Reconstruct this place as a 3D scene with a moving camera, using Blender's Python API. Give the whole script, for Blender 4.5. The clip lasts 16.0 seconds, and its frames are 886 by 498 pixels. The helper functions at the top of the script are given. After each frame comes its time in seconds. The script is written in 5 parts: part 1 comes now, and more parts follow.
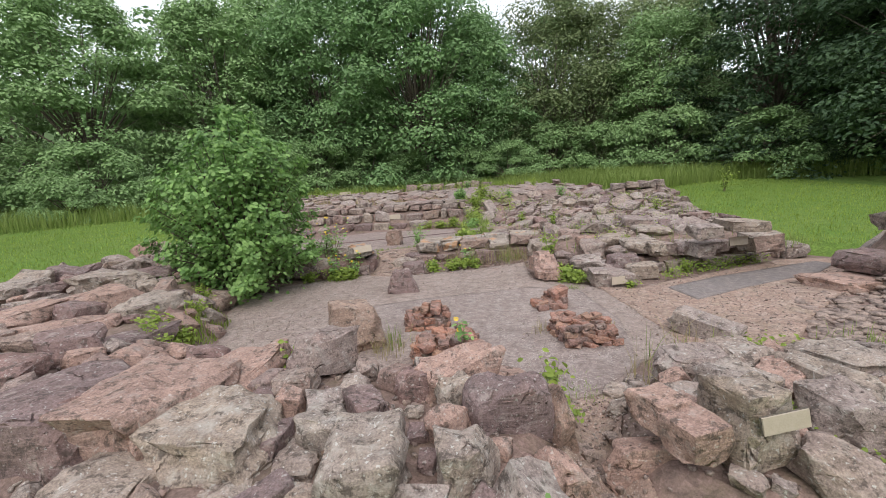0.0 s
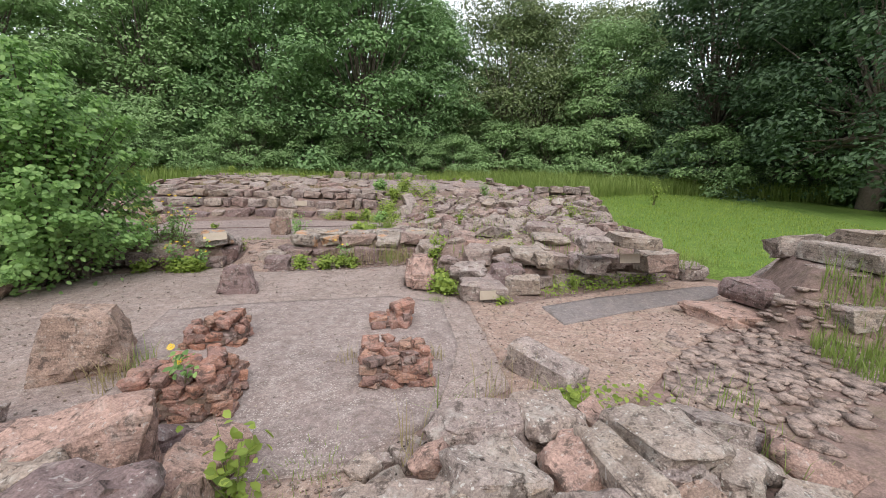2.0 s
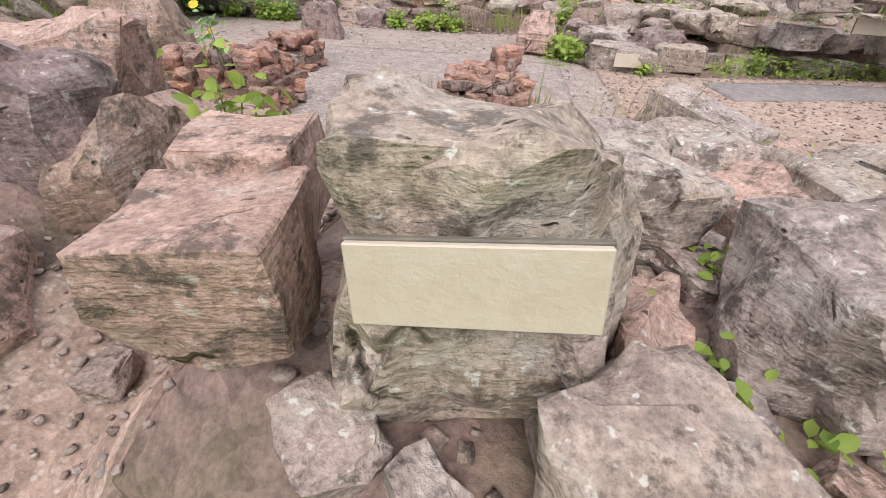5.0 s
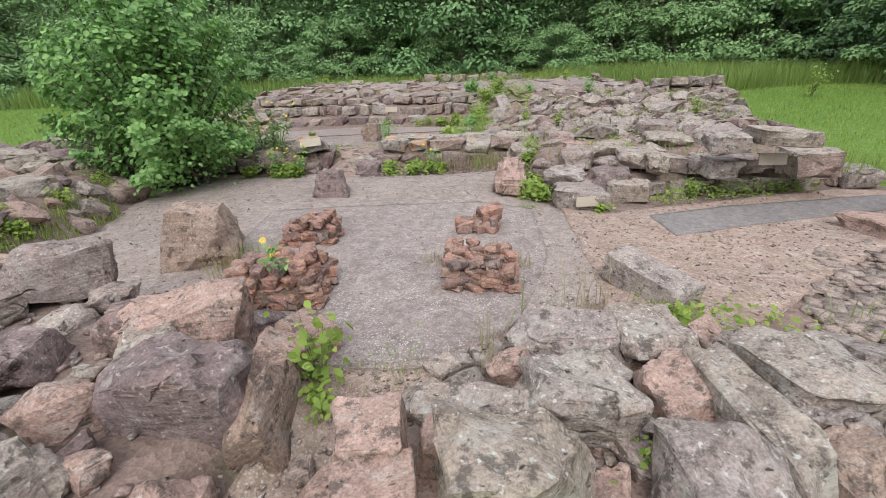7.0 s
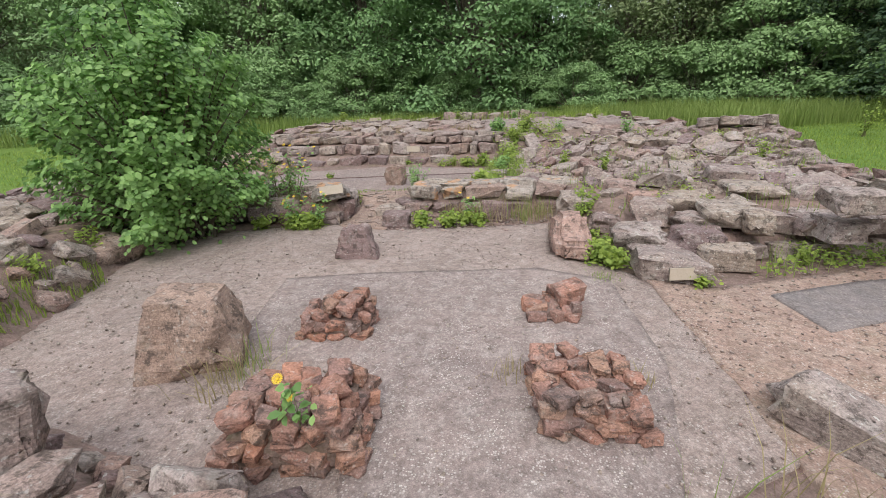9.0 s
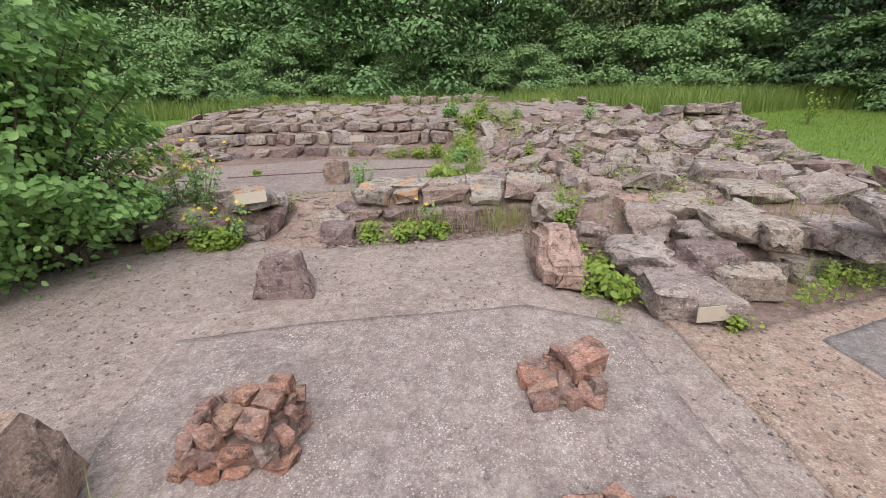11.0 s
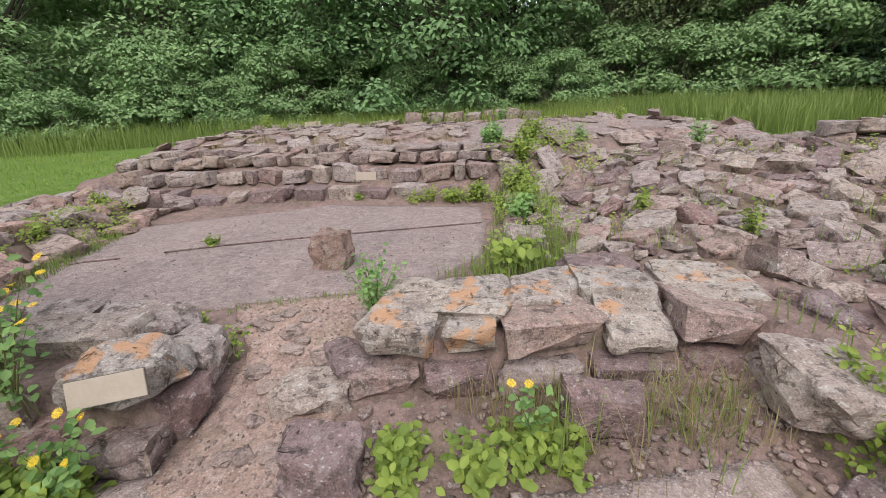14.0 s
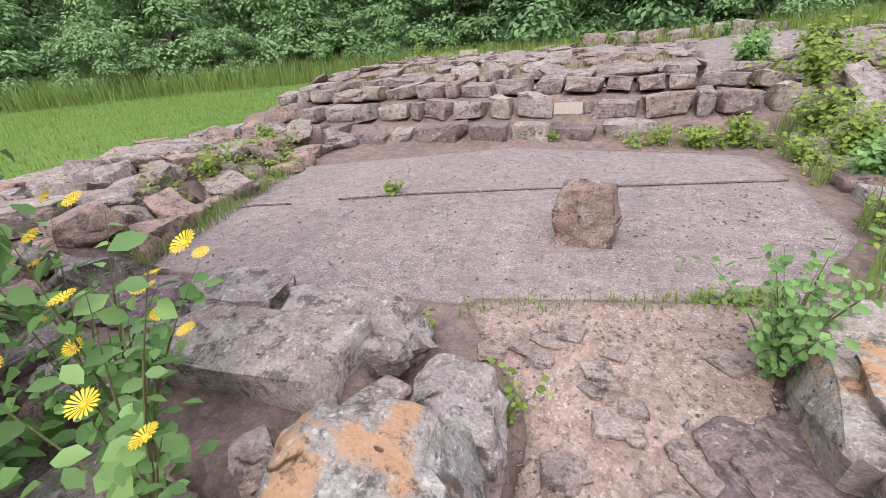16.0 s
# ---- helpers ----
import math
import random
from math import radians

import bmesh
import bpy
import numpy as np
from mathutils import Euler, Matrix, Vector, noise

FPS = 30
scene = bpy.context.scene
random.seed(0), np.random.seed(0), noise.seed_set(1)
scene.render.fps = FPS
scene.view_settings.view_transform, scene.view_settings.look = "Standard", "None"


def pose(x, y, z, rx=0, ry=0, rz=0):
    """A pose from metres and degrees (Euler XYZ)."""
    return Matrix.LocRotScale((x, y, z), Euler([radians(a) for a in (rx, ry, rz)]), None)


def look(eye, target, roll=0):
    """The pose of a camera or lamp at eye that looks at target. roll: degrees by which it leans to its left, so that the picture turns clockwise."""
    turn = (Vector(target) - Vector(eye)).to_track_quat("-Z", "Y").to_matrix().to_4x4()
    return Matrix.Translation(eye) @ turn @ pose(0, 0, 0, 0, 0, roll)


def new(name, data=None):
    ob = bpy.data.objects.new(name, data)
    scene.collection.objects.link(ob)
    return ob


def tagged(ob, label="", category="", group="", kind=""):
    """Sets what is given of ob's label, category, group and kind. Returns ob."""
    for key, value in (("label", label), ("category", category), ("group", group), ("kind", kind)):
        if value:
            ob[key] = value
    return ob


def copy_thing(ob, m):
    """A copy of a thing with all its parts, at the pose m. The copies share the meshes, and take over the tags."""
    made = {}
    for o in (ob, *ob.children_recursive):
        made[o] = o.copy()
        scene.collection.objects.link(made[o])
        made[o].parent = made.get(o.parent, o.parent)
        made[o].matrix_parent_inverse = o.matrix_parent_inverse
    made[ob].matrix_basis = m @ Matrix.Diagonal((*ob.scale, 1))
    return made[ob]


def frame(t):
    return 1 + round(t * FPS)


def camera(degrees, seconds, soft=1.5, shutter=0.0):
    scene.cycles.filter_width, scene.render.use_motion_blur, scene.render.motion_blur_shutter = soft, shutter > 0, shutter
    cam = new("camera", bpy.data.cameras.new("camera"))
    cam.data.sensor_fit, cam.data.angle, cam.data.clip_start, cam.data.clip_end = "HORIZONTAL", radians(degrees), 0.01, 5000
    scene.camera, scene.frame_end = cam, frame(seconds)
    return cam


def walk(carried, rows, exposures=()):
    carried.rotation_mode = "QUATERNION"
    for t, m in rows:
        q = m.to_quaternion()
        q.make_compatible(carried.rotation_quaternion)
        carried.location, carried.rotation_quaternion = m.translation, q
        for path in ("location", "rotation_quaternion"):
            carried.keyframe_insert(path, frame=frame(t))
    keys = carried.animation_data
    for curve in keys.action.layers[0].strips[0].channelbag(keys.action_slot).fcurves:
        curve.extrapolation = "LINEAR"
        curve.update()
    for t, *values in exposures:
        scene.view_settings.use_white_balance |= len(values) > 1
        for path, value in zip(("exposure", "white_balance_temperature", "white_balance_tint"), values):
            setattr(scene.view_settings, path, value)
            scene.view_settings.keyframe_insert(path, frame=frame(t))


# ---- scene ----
cam = camera(94.6, 16.0, soft=0.7)
PATH = [
    (0, (0.434, 0.179, 1.656), (0.272, 2.144, 1.317), -3.8),
    (0.5, (0.812, 0.369, 1.641), (0.639, 2.335, 1.316), 0.9),
    (1, (1.115, 0.648, 1.578), (1.003, 2.613, 1.226), -0.5),
    (1.5, (1.394, 0.972, 1.638), (1.417, 2.942, 1.296), -1.4),
    (2, (1.745, 1.188, 1.524), (1.773, 3.153, 1.156), 1.3),
    (2.5, (1.835, 1.363, 1.373), (1.822, 3.292, 0.845), -1.4),
    (3, (1.878, 1.522, 1.093), (1.7, 3.371, 0.35), -2.6),
    (3.5, (1.889, 1.615, 0.815), (1.575, 3.425, 0.025), 2.4),
    (3.7, (1.845, 1.658, 0.73), (1.494, 3.428, -0.133), 3.3),
    (5.8, (1.826, 1.694, 0.698), (1.422, 3.278, -0.455), 3.0),
    (6, (1.848, 1.668, 0.848), (1.422, 3.277, -0.261), 2.6),
    (6.5, (1.837, 1.542, 1.221), (1.409, 3.246, 0.266), -0.9),
    (7, (1.778, 1.41, 1.375), (1.373, 3.209, 0.6), -1.8),
    (7.5, (1.636, 1.535, 1.404), (1.229, 3.356, 0.682), -0.7),
    (8, (1.452, 1.856, 1.466), (1.013, 3.698, 0.823), -1.1),
    (8.2, (1.341, 1.95, 1.454), (0.885, 3.793, 0.826), -1.9),
    (10.3, (1.077, 2.812, 1.443), (0.689, 4.662, 0.788), 0.1),
    (10.5, (1.028, 2.926, 1.42), (0.669, 4.776, 0.75), 0.3),
    (11, (0.888, 3.281, 1.488), (0.682, 5.141, 0.781), -1.2),
    (11.5, (0.913, 3.653, 1.508), (0.801, 5.521, 0.802), -0.3),
    (12, (0.905, 4.129, 1.537), (0.801, 6.004, 0.85), 0.5),
    (12.5, (0.748, 4.613, 1.536), (0.832, 6.492, 0.858), -1.5),
    (13, (0.775, 5.04, 1.514), (1.098, 6.887, 0.819), -0.8),
    (13.5, (0.531, 5.561, 1.561), (0.545, 7.439, 0.873), -0.2),
    (14, (0.076, 6.02, 1.593), (-0.181, 7.892, 0.937), -2.6),
    (14.5, (-0.309, 6.49, 1.559), (-0.799, 8.317, 0.909), -3.0),
    (15, (-0.705, 6.761, 1.516), (-1.432, 8.485, 0.811), -2.4),
    (15.5, (-1.05, 6.922, 1.448), (-1.831, 8.575, 0.636), -2.4),
    (16, (-1.275, 7.078, 1.285), (-2.04, 8.717, 0.431), -4.6),
]
walk(cam, [(t, look(eye, target, roll)) for t, eye, target, roll in PATH],
     [(0, -0.12, 6500, 10), (2, 0.0, 6550, 11), (2.6, 0.08, 6600, 13), (3.5, 0.26, 6600, 14), (5.8, 0.36, 6350, 8), (6.5, 0.22, 6150, 4), (7.5, 0.05, 6350, 8),
      (10.5, 0.0, 6500, 10), (11.5, 0.08, 6480, 11), (13, -0.03, 6500, 12), (14.5, 0.06, 6400, 14), (15.3, 0.2, 6250, 12), (16, 0.34, 6150, 14)])

# ---- world and light: soft overcast midday ----
world = bpy.data.worlds.new("sky")
scene.world = world
world.use_nodes = True
wn = world.node_tree
sky = wn.nodes.new("ShaderNodeTexSky")
sky.sky_type, sky.sun_disc = "NISHITA", False
sky.sun_elevation, sky.sun_rotation = radians(52), radians(200)
sky.air_density, sky.dust_density, sky.ozone_density = 1.0, 4.0, 1.0
soft_sky = wn.nodes.new("ShaderNodeMix")
soft_sky.data_type = "RGBA"
soft_sky.inputs[0].default_value = 0.72
soft_sky.inputs[7].default_value = (10.6, 10.9, 11.6, 1)
wn.links.new(sky.outputs[0], soft_sky.inputs[6])
wn.links.new(soft_sky.outputs[2], wn.nodes["Background"].inputs[0])
wn.nodes["Background"].inputs[1].default_value = 0.155
sun = new("sun", bpy.data.lights.new("sun", "SUN"))
sun.data.energy, sun.data.angle, sun.data.color = 1.6, radians(25), (1.0, 0.96, 0.9)
sun.matrix_world = look((4, -12, 20), (0, 6, 0))


# ---- materials ----
def nodes_of(name):
    m = bpy.data.materials.new(name)
    m.use_nodes = True
    return m, m.node_tree, m.node_tree.nodes["Principled BSDF"]


def add(nt, kind, **kw):
    n = nt.nodes.new(kind)
    for k, v in kw.items():
        n.inputs[k].default_value = v
    return n


def coords(nt, world_space=True):
    if world_space:
        return nt.nodes.new("ShaderNodeNewGeometry").outputs["Position"]
    return nt.nodes.new("ShaderNodeTexCoord").outputs["Object"]


def noise_node(nt, vec, scale, detail=6.0, rough=0.6):
    n = add(nt, "ShaderNodeTexNoise", Scale=scale, Detail=detail, Roughness=rough)
    nt.links.new(vec, n.inputs["Vector"])
    return n.outputs["Fac"]


def ramp(nt, fac, stops):
    r = nt.nodes.new("ShaderNodeValToRGB")
    e = r.color_ramp.elements
    while len(e) < len(stops):
        e.new(0.5)
    for el, (p, c) in zip(e, stops):
        el.position = p
        el.color = (*c, 1) if not isinstance(c, (int, float)) else (c, c, c, 1)
    nt.links.new(fac, r.inputs[0])
    return r.outputs[0]


def mix(nt, fac, a, b, mode="MIX"):
    m = nt.nodes.new("ShaderNodeMix")
    m.data_type, m.blend_type = "RGBA", mode
    for sock, v in ((m.inputs[0], fac), (m.inputs[6], a), (m.inputs[7], b)):
        if isinstance(v, tuple):
            sock.default_value = (*v, 1)
        elif isinstance(v, (int, float)):
            sock.default_value = v
        else:
            nt.links.new(v, sock)
    return m.outputs[2]


def bump(nt, bsdf, height, strength, dist):
    b = add(nt, "ShaderNodeBump", Strength=strength, Distance=dist)
    nt.links.new(height, b.inputs["Height"])
    nt.links.new(b.outputs[0], bsdf.inputs["Normal"])


def stone_material(name, hues, lichen=0.5, moss=0.25, stain=0.0, rough=0.92):
    """Weathered sandstone: hue by piece, soft patches, bedding, sparse pits and cracks, pale lichen, dark crust, rusty stains."""
    m, nt, p = nodes_of(name)
    pos, own = coords(nt), coords(nt, False)
    info = nt.nodes.new("ShaderNodeObjectInfo")
    isl = nt.nodes.new("ShaderNodeNewGeometry")
    sumr = nt.nodes.new("ShaderNodeMath")
    sumr.operation = "ADD"
    nt.links.new(info.outputs["Random"], sumr.inputs[0])
    nt.links.new(isl.outputs["Random Per Island"], sumr.inputs[1])
    fr = nt.nodes.new("ShaderNodeMath")
    fr.operation = "FRACT"
    nt.links.new(sumr.outputs[0], fr.inputs[0])
    n = len(hues)
    base = ramp(nt, fr.outputs[0], [(i / (n - 1), h) for i, h in enumerate(hues)])
    tone = ramp(nt, noise_node(nt, pos, 4.0, 4, 0.6), [(0.3, hues[0]), (0.5, hues[1]), (0.7, hues[2])])
    base = mix(nt, 0.4, base, tone)
    big = noise_node(nt, pos, 6.0, 6, 0.7)
    base = mix(nt, ramp(nt, big, [(0.42, 0.0), (0.7, 0.75)]), base, mix(nt, 0.6, base, (0.14, 0.095, 0.085)))
    bed = nt.nodes.new("ShaderNodeVectorMath")
    bed.operation = "MULTIPLY"
    bed.inputs[1].default_value = (5.0, 5.0, 34.0)
    nt.links.new(pos, bed.inputs[0])
    strata = noise_node(nt, bed.outputs[0], 1.0, 5, 0.6)
    base = mix(nt, 0.55, base, ramp(nt, strata, [(0.3, 0.7), (0.5, 1.0), (0.7, 1.2)]), "MULTIPLY")
    fine = noise_node(nt, pos, 90.0, 4, 0.7)
    base = mix(nt, 0.8, base, ramp(nt, fine, [(0.3, 0.5), (0.5, 1.0), (0.7, 1.5)]), "MULTIPLY")
    mid = noise_node(nt, pos, 20.0, 6, 0.72)
    base = mix(nt, 0.8, base, ramp(nt, mid, [(0.3, 0.66), (0.5, 1.04), (0.7, 1.3)]), "MULTIPLY")
    lich = noise_node(nt, pos, 8.0, 8, 0.7)
    base = mix(nt, ramp(nt, lich, [(0.58 - 0.1 * lichen, 0.0), (0.66, 0.7 * lichen)]), base, (0.52, 0.49, 0.45))
    spots = noise_node(nt, pos, 42.0, 3, 0.5)
    base = mix(nt, ramp(nt, spots, [(0.63, 0.0), (0.67, 0.9 * lichen)]), base, (0.58, 0.565, 0.53))
    if stain:
        st = noise_node(nt, pos, 4.3, 4, 0.55)
        base = mix(nt, ramp(nt, st, [(0.56, 0.0), (0.61, stain)]), base, (0.52, 0.28, 0.14))
    crust = noise_node(nt, pos, 13.0, 8, 0.75)
    base = mix(nt, ramp(nt, crust, [(0.53, 0.0), (0.6, 0.75)]), base, (0.075, 0.06, 0.052))
    mo = noise_node(nt, pos, 5.5, 6, 0.7)
    base = mix(nt, ramp(nt, mo, [(0.62, 0.0), (0.72, moss)]), base, (0.16, 0.15, 0.05))
    warp = nt.nodes.new("ShaderNodeVectorMath")
    warp.operation = "MULTIPLY_ADD"
    warp.inputs[1].default_value = (0.22, 0.22, 0.12)
    wob = add(nt, "ShaderNodeTexNoise", Scale=6.0, Detail=5.0)
    nt.links.new(pos, wob.inputs["Vector"])
    nt.links.new(wob.outputs["Color"], warp.inputs[0])
    nt.links.new(pos, warp.inputs[2])
    cr = nt.nodes.new("ShaderNodeTexVoronoi")
    cr.feature = "DISTANCE_TO_EDGE"
    cr.inputs["Scale"].default_value = 3.6
    nt.links.new(warp.outputs[0], cr.inputs["Vector"])
    crack = mix(nt, ramp(nt, noise_node(nt, pos, 5.0, 3, 0.6), [(0.57, 1.0), (0.66, 0.0)]), ramp(nt, cr.outputs["Distance"], [(0.0, 0.0), (0.03, 1.0)]), (1, 1, 1))
    base = mix(nt, 0.85, base, mix(nt, crack, (0.22, 0.18, 0.16), (1, 1, 1)), "MULTIPLY")
    squash = nt.nodes.new("ShaderNodeVectorMath")
    squash.operation = "MULTIPLY"
    squash.inputs[1].default_value = (17.0, 22.0, 34.0)
    nt.links.new(warp.outputs[0], squash.inputs[0])
    vor = nt.nodes.new("ShaderNodeTexVoronoi")
    vor.inputs["Scale"].default_value = 1.0
    nt.links.new(squash.outputs[0], vor.inputs["Vector"])
    pits = ramp(nt, vor.outputs["Distance"], [(0.08, 0.0), (0.2, 1.0)])
    gate = ramp(nt, noise_node(nt, pos, 11.0, 4, 0.6), [(0.54, 1.0), (0.62, 0.0)])
    pits = mix(nt, gate, pits, (1, 1, 1))
    base = mix(nt, 0.85, base, mix(nt, pits, (0.2, 0.17, 0.15), (1, 1, 1)), "MULTIPLY")
    nt.links.new(base, p.inputs["Base Color"])
    p.inputs["Roughness"].default_value = rough
    p.inputs["Specular IOR Level"].default_value = 0.25
    h = mix(nt, 0.5, noise_node(nt, pos, 14.0, 8, 0.65), noise_node(nt, own, 5.0, 4, 0.6))
    h = mix(nt, 0.3, h, strata)
    h = mix(nt, 0.6, h, pits, "MULTIPLY")
    h = mix(nt, 0.6, h, crack, "MULTIPLY")
    h = mix(nt, 0.1, h, fine)
    bump(nt, p, h, 1.0, 0.045)
    return m


PINK, RED, TAN = (0.37, 0.245, 0.205), (0.29, 0.175, 0.15), (0.36, 0.29, 0.22)
GREY, PURPLE, PALE = (0.31, 0.26, 0.235), (0.25, 0.175, 0.165), (0.4, 0.345, 0.285)
rubble_stone = stone_material("rubble sandstone", [PINK, GREY, PURPLE, TAN, RED, GREY, PALE, PINK])
grey_stone = stone_material("grey weathered sandstone", [GREY, (0.34, 0.28, 0.26), TAN, PURPLE, GREY], 0.7)
pale_stone = stone_material("pale pitted limestone-grey stone", [(0.37, 0.305, 0.25), (0.32, 0.27, 0.245), (0.36, 0.285, 0.215), (0.32, 0.25, 0.225), (0.37, 0.3, 0.25)], 0.8, 0.12)
pink_stone = stone_material("pink sandstone", [PINK, (0.42, 0.285, 0.235), (0.33, 0.225, 0.19)], 0.4, 0.1)
dark_stone = stone_material("dark red-purple sandstone", [PURPLE, (0.2, 0.15, 0.148), RED], 0.5, 0.15)
rust_stone = stone_material("grey stone with rusty patches", [GREY, PALE, (0.29, 0.26, 0.245)], 0.7, 0.1, 0.75)
brown_stone = stone_material("eroded red-brown sandstone", [(0.29, 0.195, 0.155), (0.34, 0.245, 0.195), (0.25, 0.17, 0.14)], 0.4, 0.2)
tile_stone = stone_material("burnt orange-red tile", [(0.47, 0.22, 0.14), (0.35, 0.2, 0.16), (0.2, 0.15, 0.145), (0.45, 0.29, 0.2), (0.42, 0.2, 0.13), (0.25, 0.19, 0.175)], 0.35, 0.15)
cobble_stone = stone_material("worn brown cobble", [(0.38, 0.29, 0.24), (0.32, 0.25, 0.22), (0.42, 0.33, 0.28)], 0.1, 0.05)


def ground_material(name, a, b, c, grit=120.0, pebble=35.0, green=0.0, depth=0.012, flecks=0.0):
    m, nt, p = nodes_of(name)
    pos = coords(nt)
    base = mix(nt, ramp(nt, noise_node(nt, pos, 1.3, 6, 0.65), [(0.35, 0.0), (0.65, 1.0)]), a, b)
    base = mix(nt, ramp(nt, noise_node(nt, pos, 7.0, 6, 0.7), [(0.45, 0.0), (0.72, 0.8)]), base, c)
    vor = nt.nodes.new("ShaderNodeTexVoronoi")
    vor.inputs["Scale"].default_value = pebble
    nt.links.new(pos, vor.inputs["Vector"])
    base = mix(nt, 0.3, base, ramp(nt, vor.outputs["Color"], [(0.2, 0.55), (0.85, 1.5)]), "MULTIPLY")
    base = mix(nt, 0.6, base, ramp(nt, noise_node(nt, pos, grit, 3, 0.7), [(0.3, 0.55), (0.7, 1.4)]), "MULTIPLY")
    if flecks:
        chip = nt.nodes.new("ShaderNodeTexVoronoi")
        chip.inputs["Scale"].default_value = 95.0
        nt.links.new(pos, chip.inputs["Vector"])
        worn = ramp(nt, noise_node(nt, pos, 3.4, 6, 0.75), [(0.4, 0.05), (0.62, 1.0)])
        pick = mix(nt, 1.0, ramp(nt, chip.outputs["Color"], [(0.62, 0.0), (0.7, flecks)]), worn, "MULTIPLY")
        pick = mix(nt, 1.0, pick, ramp(nt, chip.outputs["Distance"], [(0.35, 1.0), (0.55, 0.0)]), "MULTIPLY")
        base = mix(nt, pick, base, (0.62, 0.57, 0.53))
        base = mix(nt, 1.0, base, ramp(nt, noise_node(nt, pos, 17.0, 6, 0.75), [(0.3, 0.68), (0.5, 1.0), (0.68, 1.22)]), "MULTIPLY")
        base = mix(nt, ramp(nt, noise_node(nt, pos, 10.0, 3, 0.6), [(0.66, 0.0), (0.72, 0.5)]), base, (0.13, 0.11, 0.095))
    if green:
        base = mix(nt, ramp(nt, noise_node(nt, pos, 3.0, 6, 0.7), [(0.5, 0.0), (0.66, green)]), base, (0.1, 0.13, 0.03))
    nt.links.new(base, p.inputs["Base Color"])
    p.inputs["Roughness"].default_value = 0.95
    p.inputs["Specular IOR Level"].default_value = 0.2
    bump(nt, p, mix(nt, 0.5, vor.outputs["Distance"], noise_node(nt, pos, 30, 8, 0.7)), 0.7, depth)
    return m


mortar = ground_material("pink mortar and rubble fill", (0.29, 0.2, 0.172), (0.22, 0.16, 0.14), (0.11, 0.085, 0.07), 90, 26, 0.25, 0.03)
slab_mat = ground_material("worn concrete with pale aggregate", (0.29, 0.23, 0.21), (0.225, 0.18, 0.168), (0.36, 0.31, 0.285), 140, 60, 0.0, 0.01, 0.75)
gravel_floor = ground_material("trodden pale gravel floor", (0.325, 0.255, 0.228), (0.26, 0.205, 0.183), (0.38, 0.32, 0.29), 130, 75, 0.05, 0.014, 0.55)
plaster = ground_material("smooth purple-grey plaster floor", (0.29, 0.225, 0.205), (0.225, 0.18, 0.17), (0.34, 0.28, 0.25), 60, 120, 0.0, 0.008, 0.6)
red_soil = ground_material("red gravelly soil", (0.34, 0.235, 0.19), (0.28, 0.2, 0.165), (0.39, 0.31, 0.26), 110, 50, 0.12, 0.01, 0.6)
grey_slab = ground_material("blue-grey cement path", (0.22, 0.19, 0.185), (0.19, 0.17, 0.165), (0.26, 0.22, 0.2), 90, 90, 0.0, 0.006, 0.3)
lawn_mat = ground_material("mown grass", (0.115, 0.2, 0.035), (0.15, 0.22, 0.05), (0.085, 0.15, 0.03), 40, 30, 0.0, 0.03)


def leaf_material(name, dark, light, trans=0.35, rough=0.55):
    m, nt, p = nodes_of(name)
    g = nt.nodes.new("ShaderNodeNewGeometry")
    c = ramp(nt, g.outputs["Random Per Island"], [(0.0, dark), (0.6, tuple((x + y) / 2 for x, y in zip(dark, light))), (1.0, light)])
    patch = noise_node(nt, g.outputs["Position"], 0.55, 3, 0.6)
    c = mix(nt, ramp(nt, patch, [(0.35, 0.0), (0.7, 0.5)]), c, light)
    nt.links.new(c, p.inputs["Base Color"])
    p.inputs["Roughness"].default_value = rough
    p.inputs["Specular IOR Level"].default_value = 0.3
    tr = nt.nodes.new("ShaderNodeBsdfTranslucent")
    nt.links.new(c, tr.inputs["Color"])
    ms = nt.nodes.new("ShaderNodeMixShader")
    ms.inputs[0].default_value = trans
    nt.links.new(p.outputs[0], ms.inputs[1])
    nt.links.new(tr.outputs[0], ms.inputs[2])
    nt.links.new(ms.outputs[0], nt.nodes["Material Output"].inputs[0])
    return m


def plain(name, a, b, scale=30.0, rough=0.8):
    m, nt, p = nodes_of(name)
    pos = coords(nt)
    f = noise_node(nt, pos, scale, 5, 0.65)
    nt.links.new(ramp(nt, f, [(0.3, a), (0.7, b)]), p.inputs["Base Color"])
    p.inputs["Roughness"].default_value = rough
    bump(nt, p, f, 0.4, 0.01)
    return m


oak_leaf = leaf_material("dark broadleaf foliage", (0.115, 0.21, 0.088), (0.27, 0.43, 0.18), 0.25)
lime_leaf = leaf_material("mid-green foliage", (0.17, 0.27, 0.11), (0.34, 0.5, 0.22), 0.25)
grey_leaf = leaf_material("dull willow foliage", (0.12, 0.17, 0.075), (0.25, 0.31, 0.14), 0.22)
pine_leaf = leaf_material("deep blue-green foliage", (0.04, 0.08, 0.042), (0.105, 0.175, 0.08), 0.22)
bush_leaf = leaf_material("fresh alder leaf", (0.1, 0.21, 0.065), (0.36, 0.56, 0.19), 0.42, 0.45)
weed_leaf = leaf_material("yellow-green weed leaf", (0.13, 0.21, 0.04), (0.38, 0.48, 0.1), 0.4)
grass_blade = leaf_material("long grass blade", (0.17, 0.25, 0.06), (0.3, 0.38, 0.11), 0.4)
dry_blade = leaf_material("straw-coloured dry grass", (0.25, 0.21, 0.1), (0.4, 0.34, 0.18), 0.3)
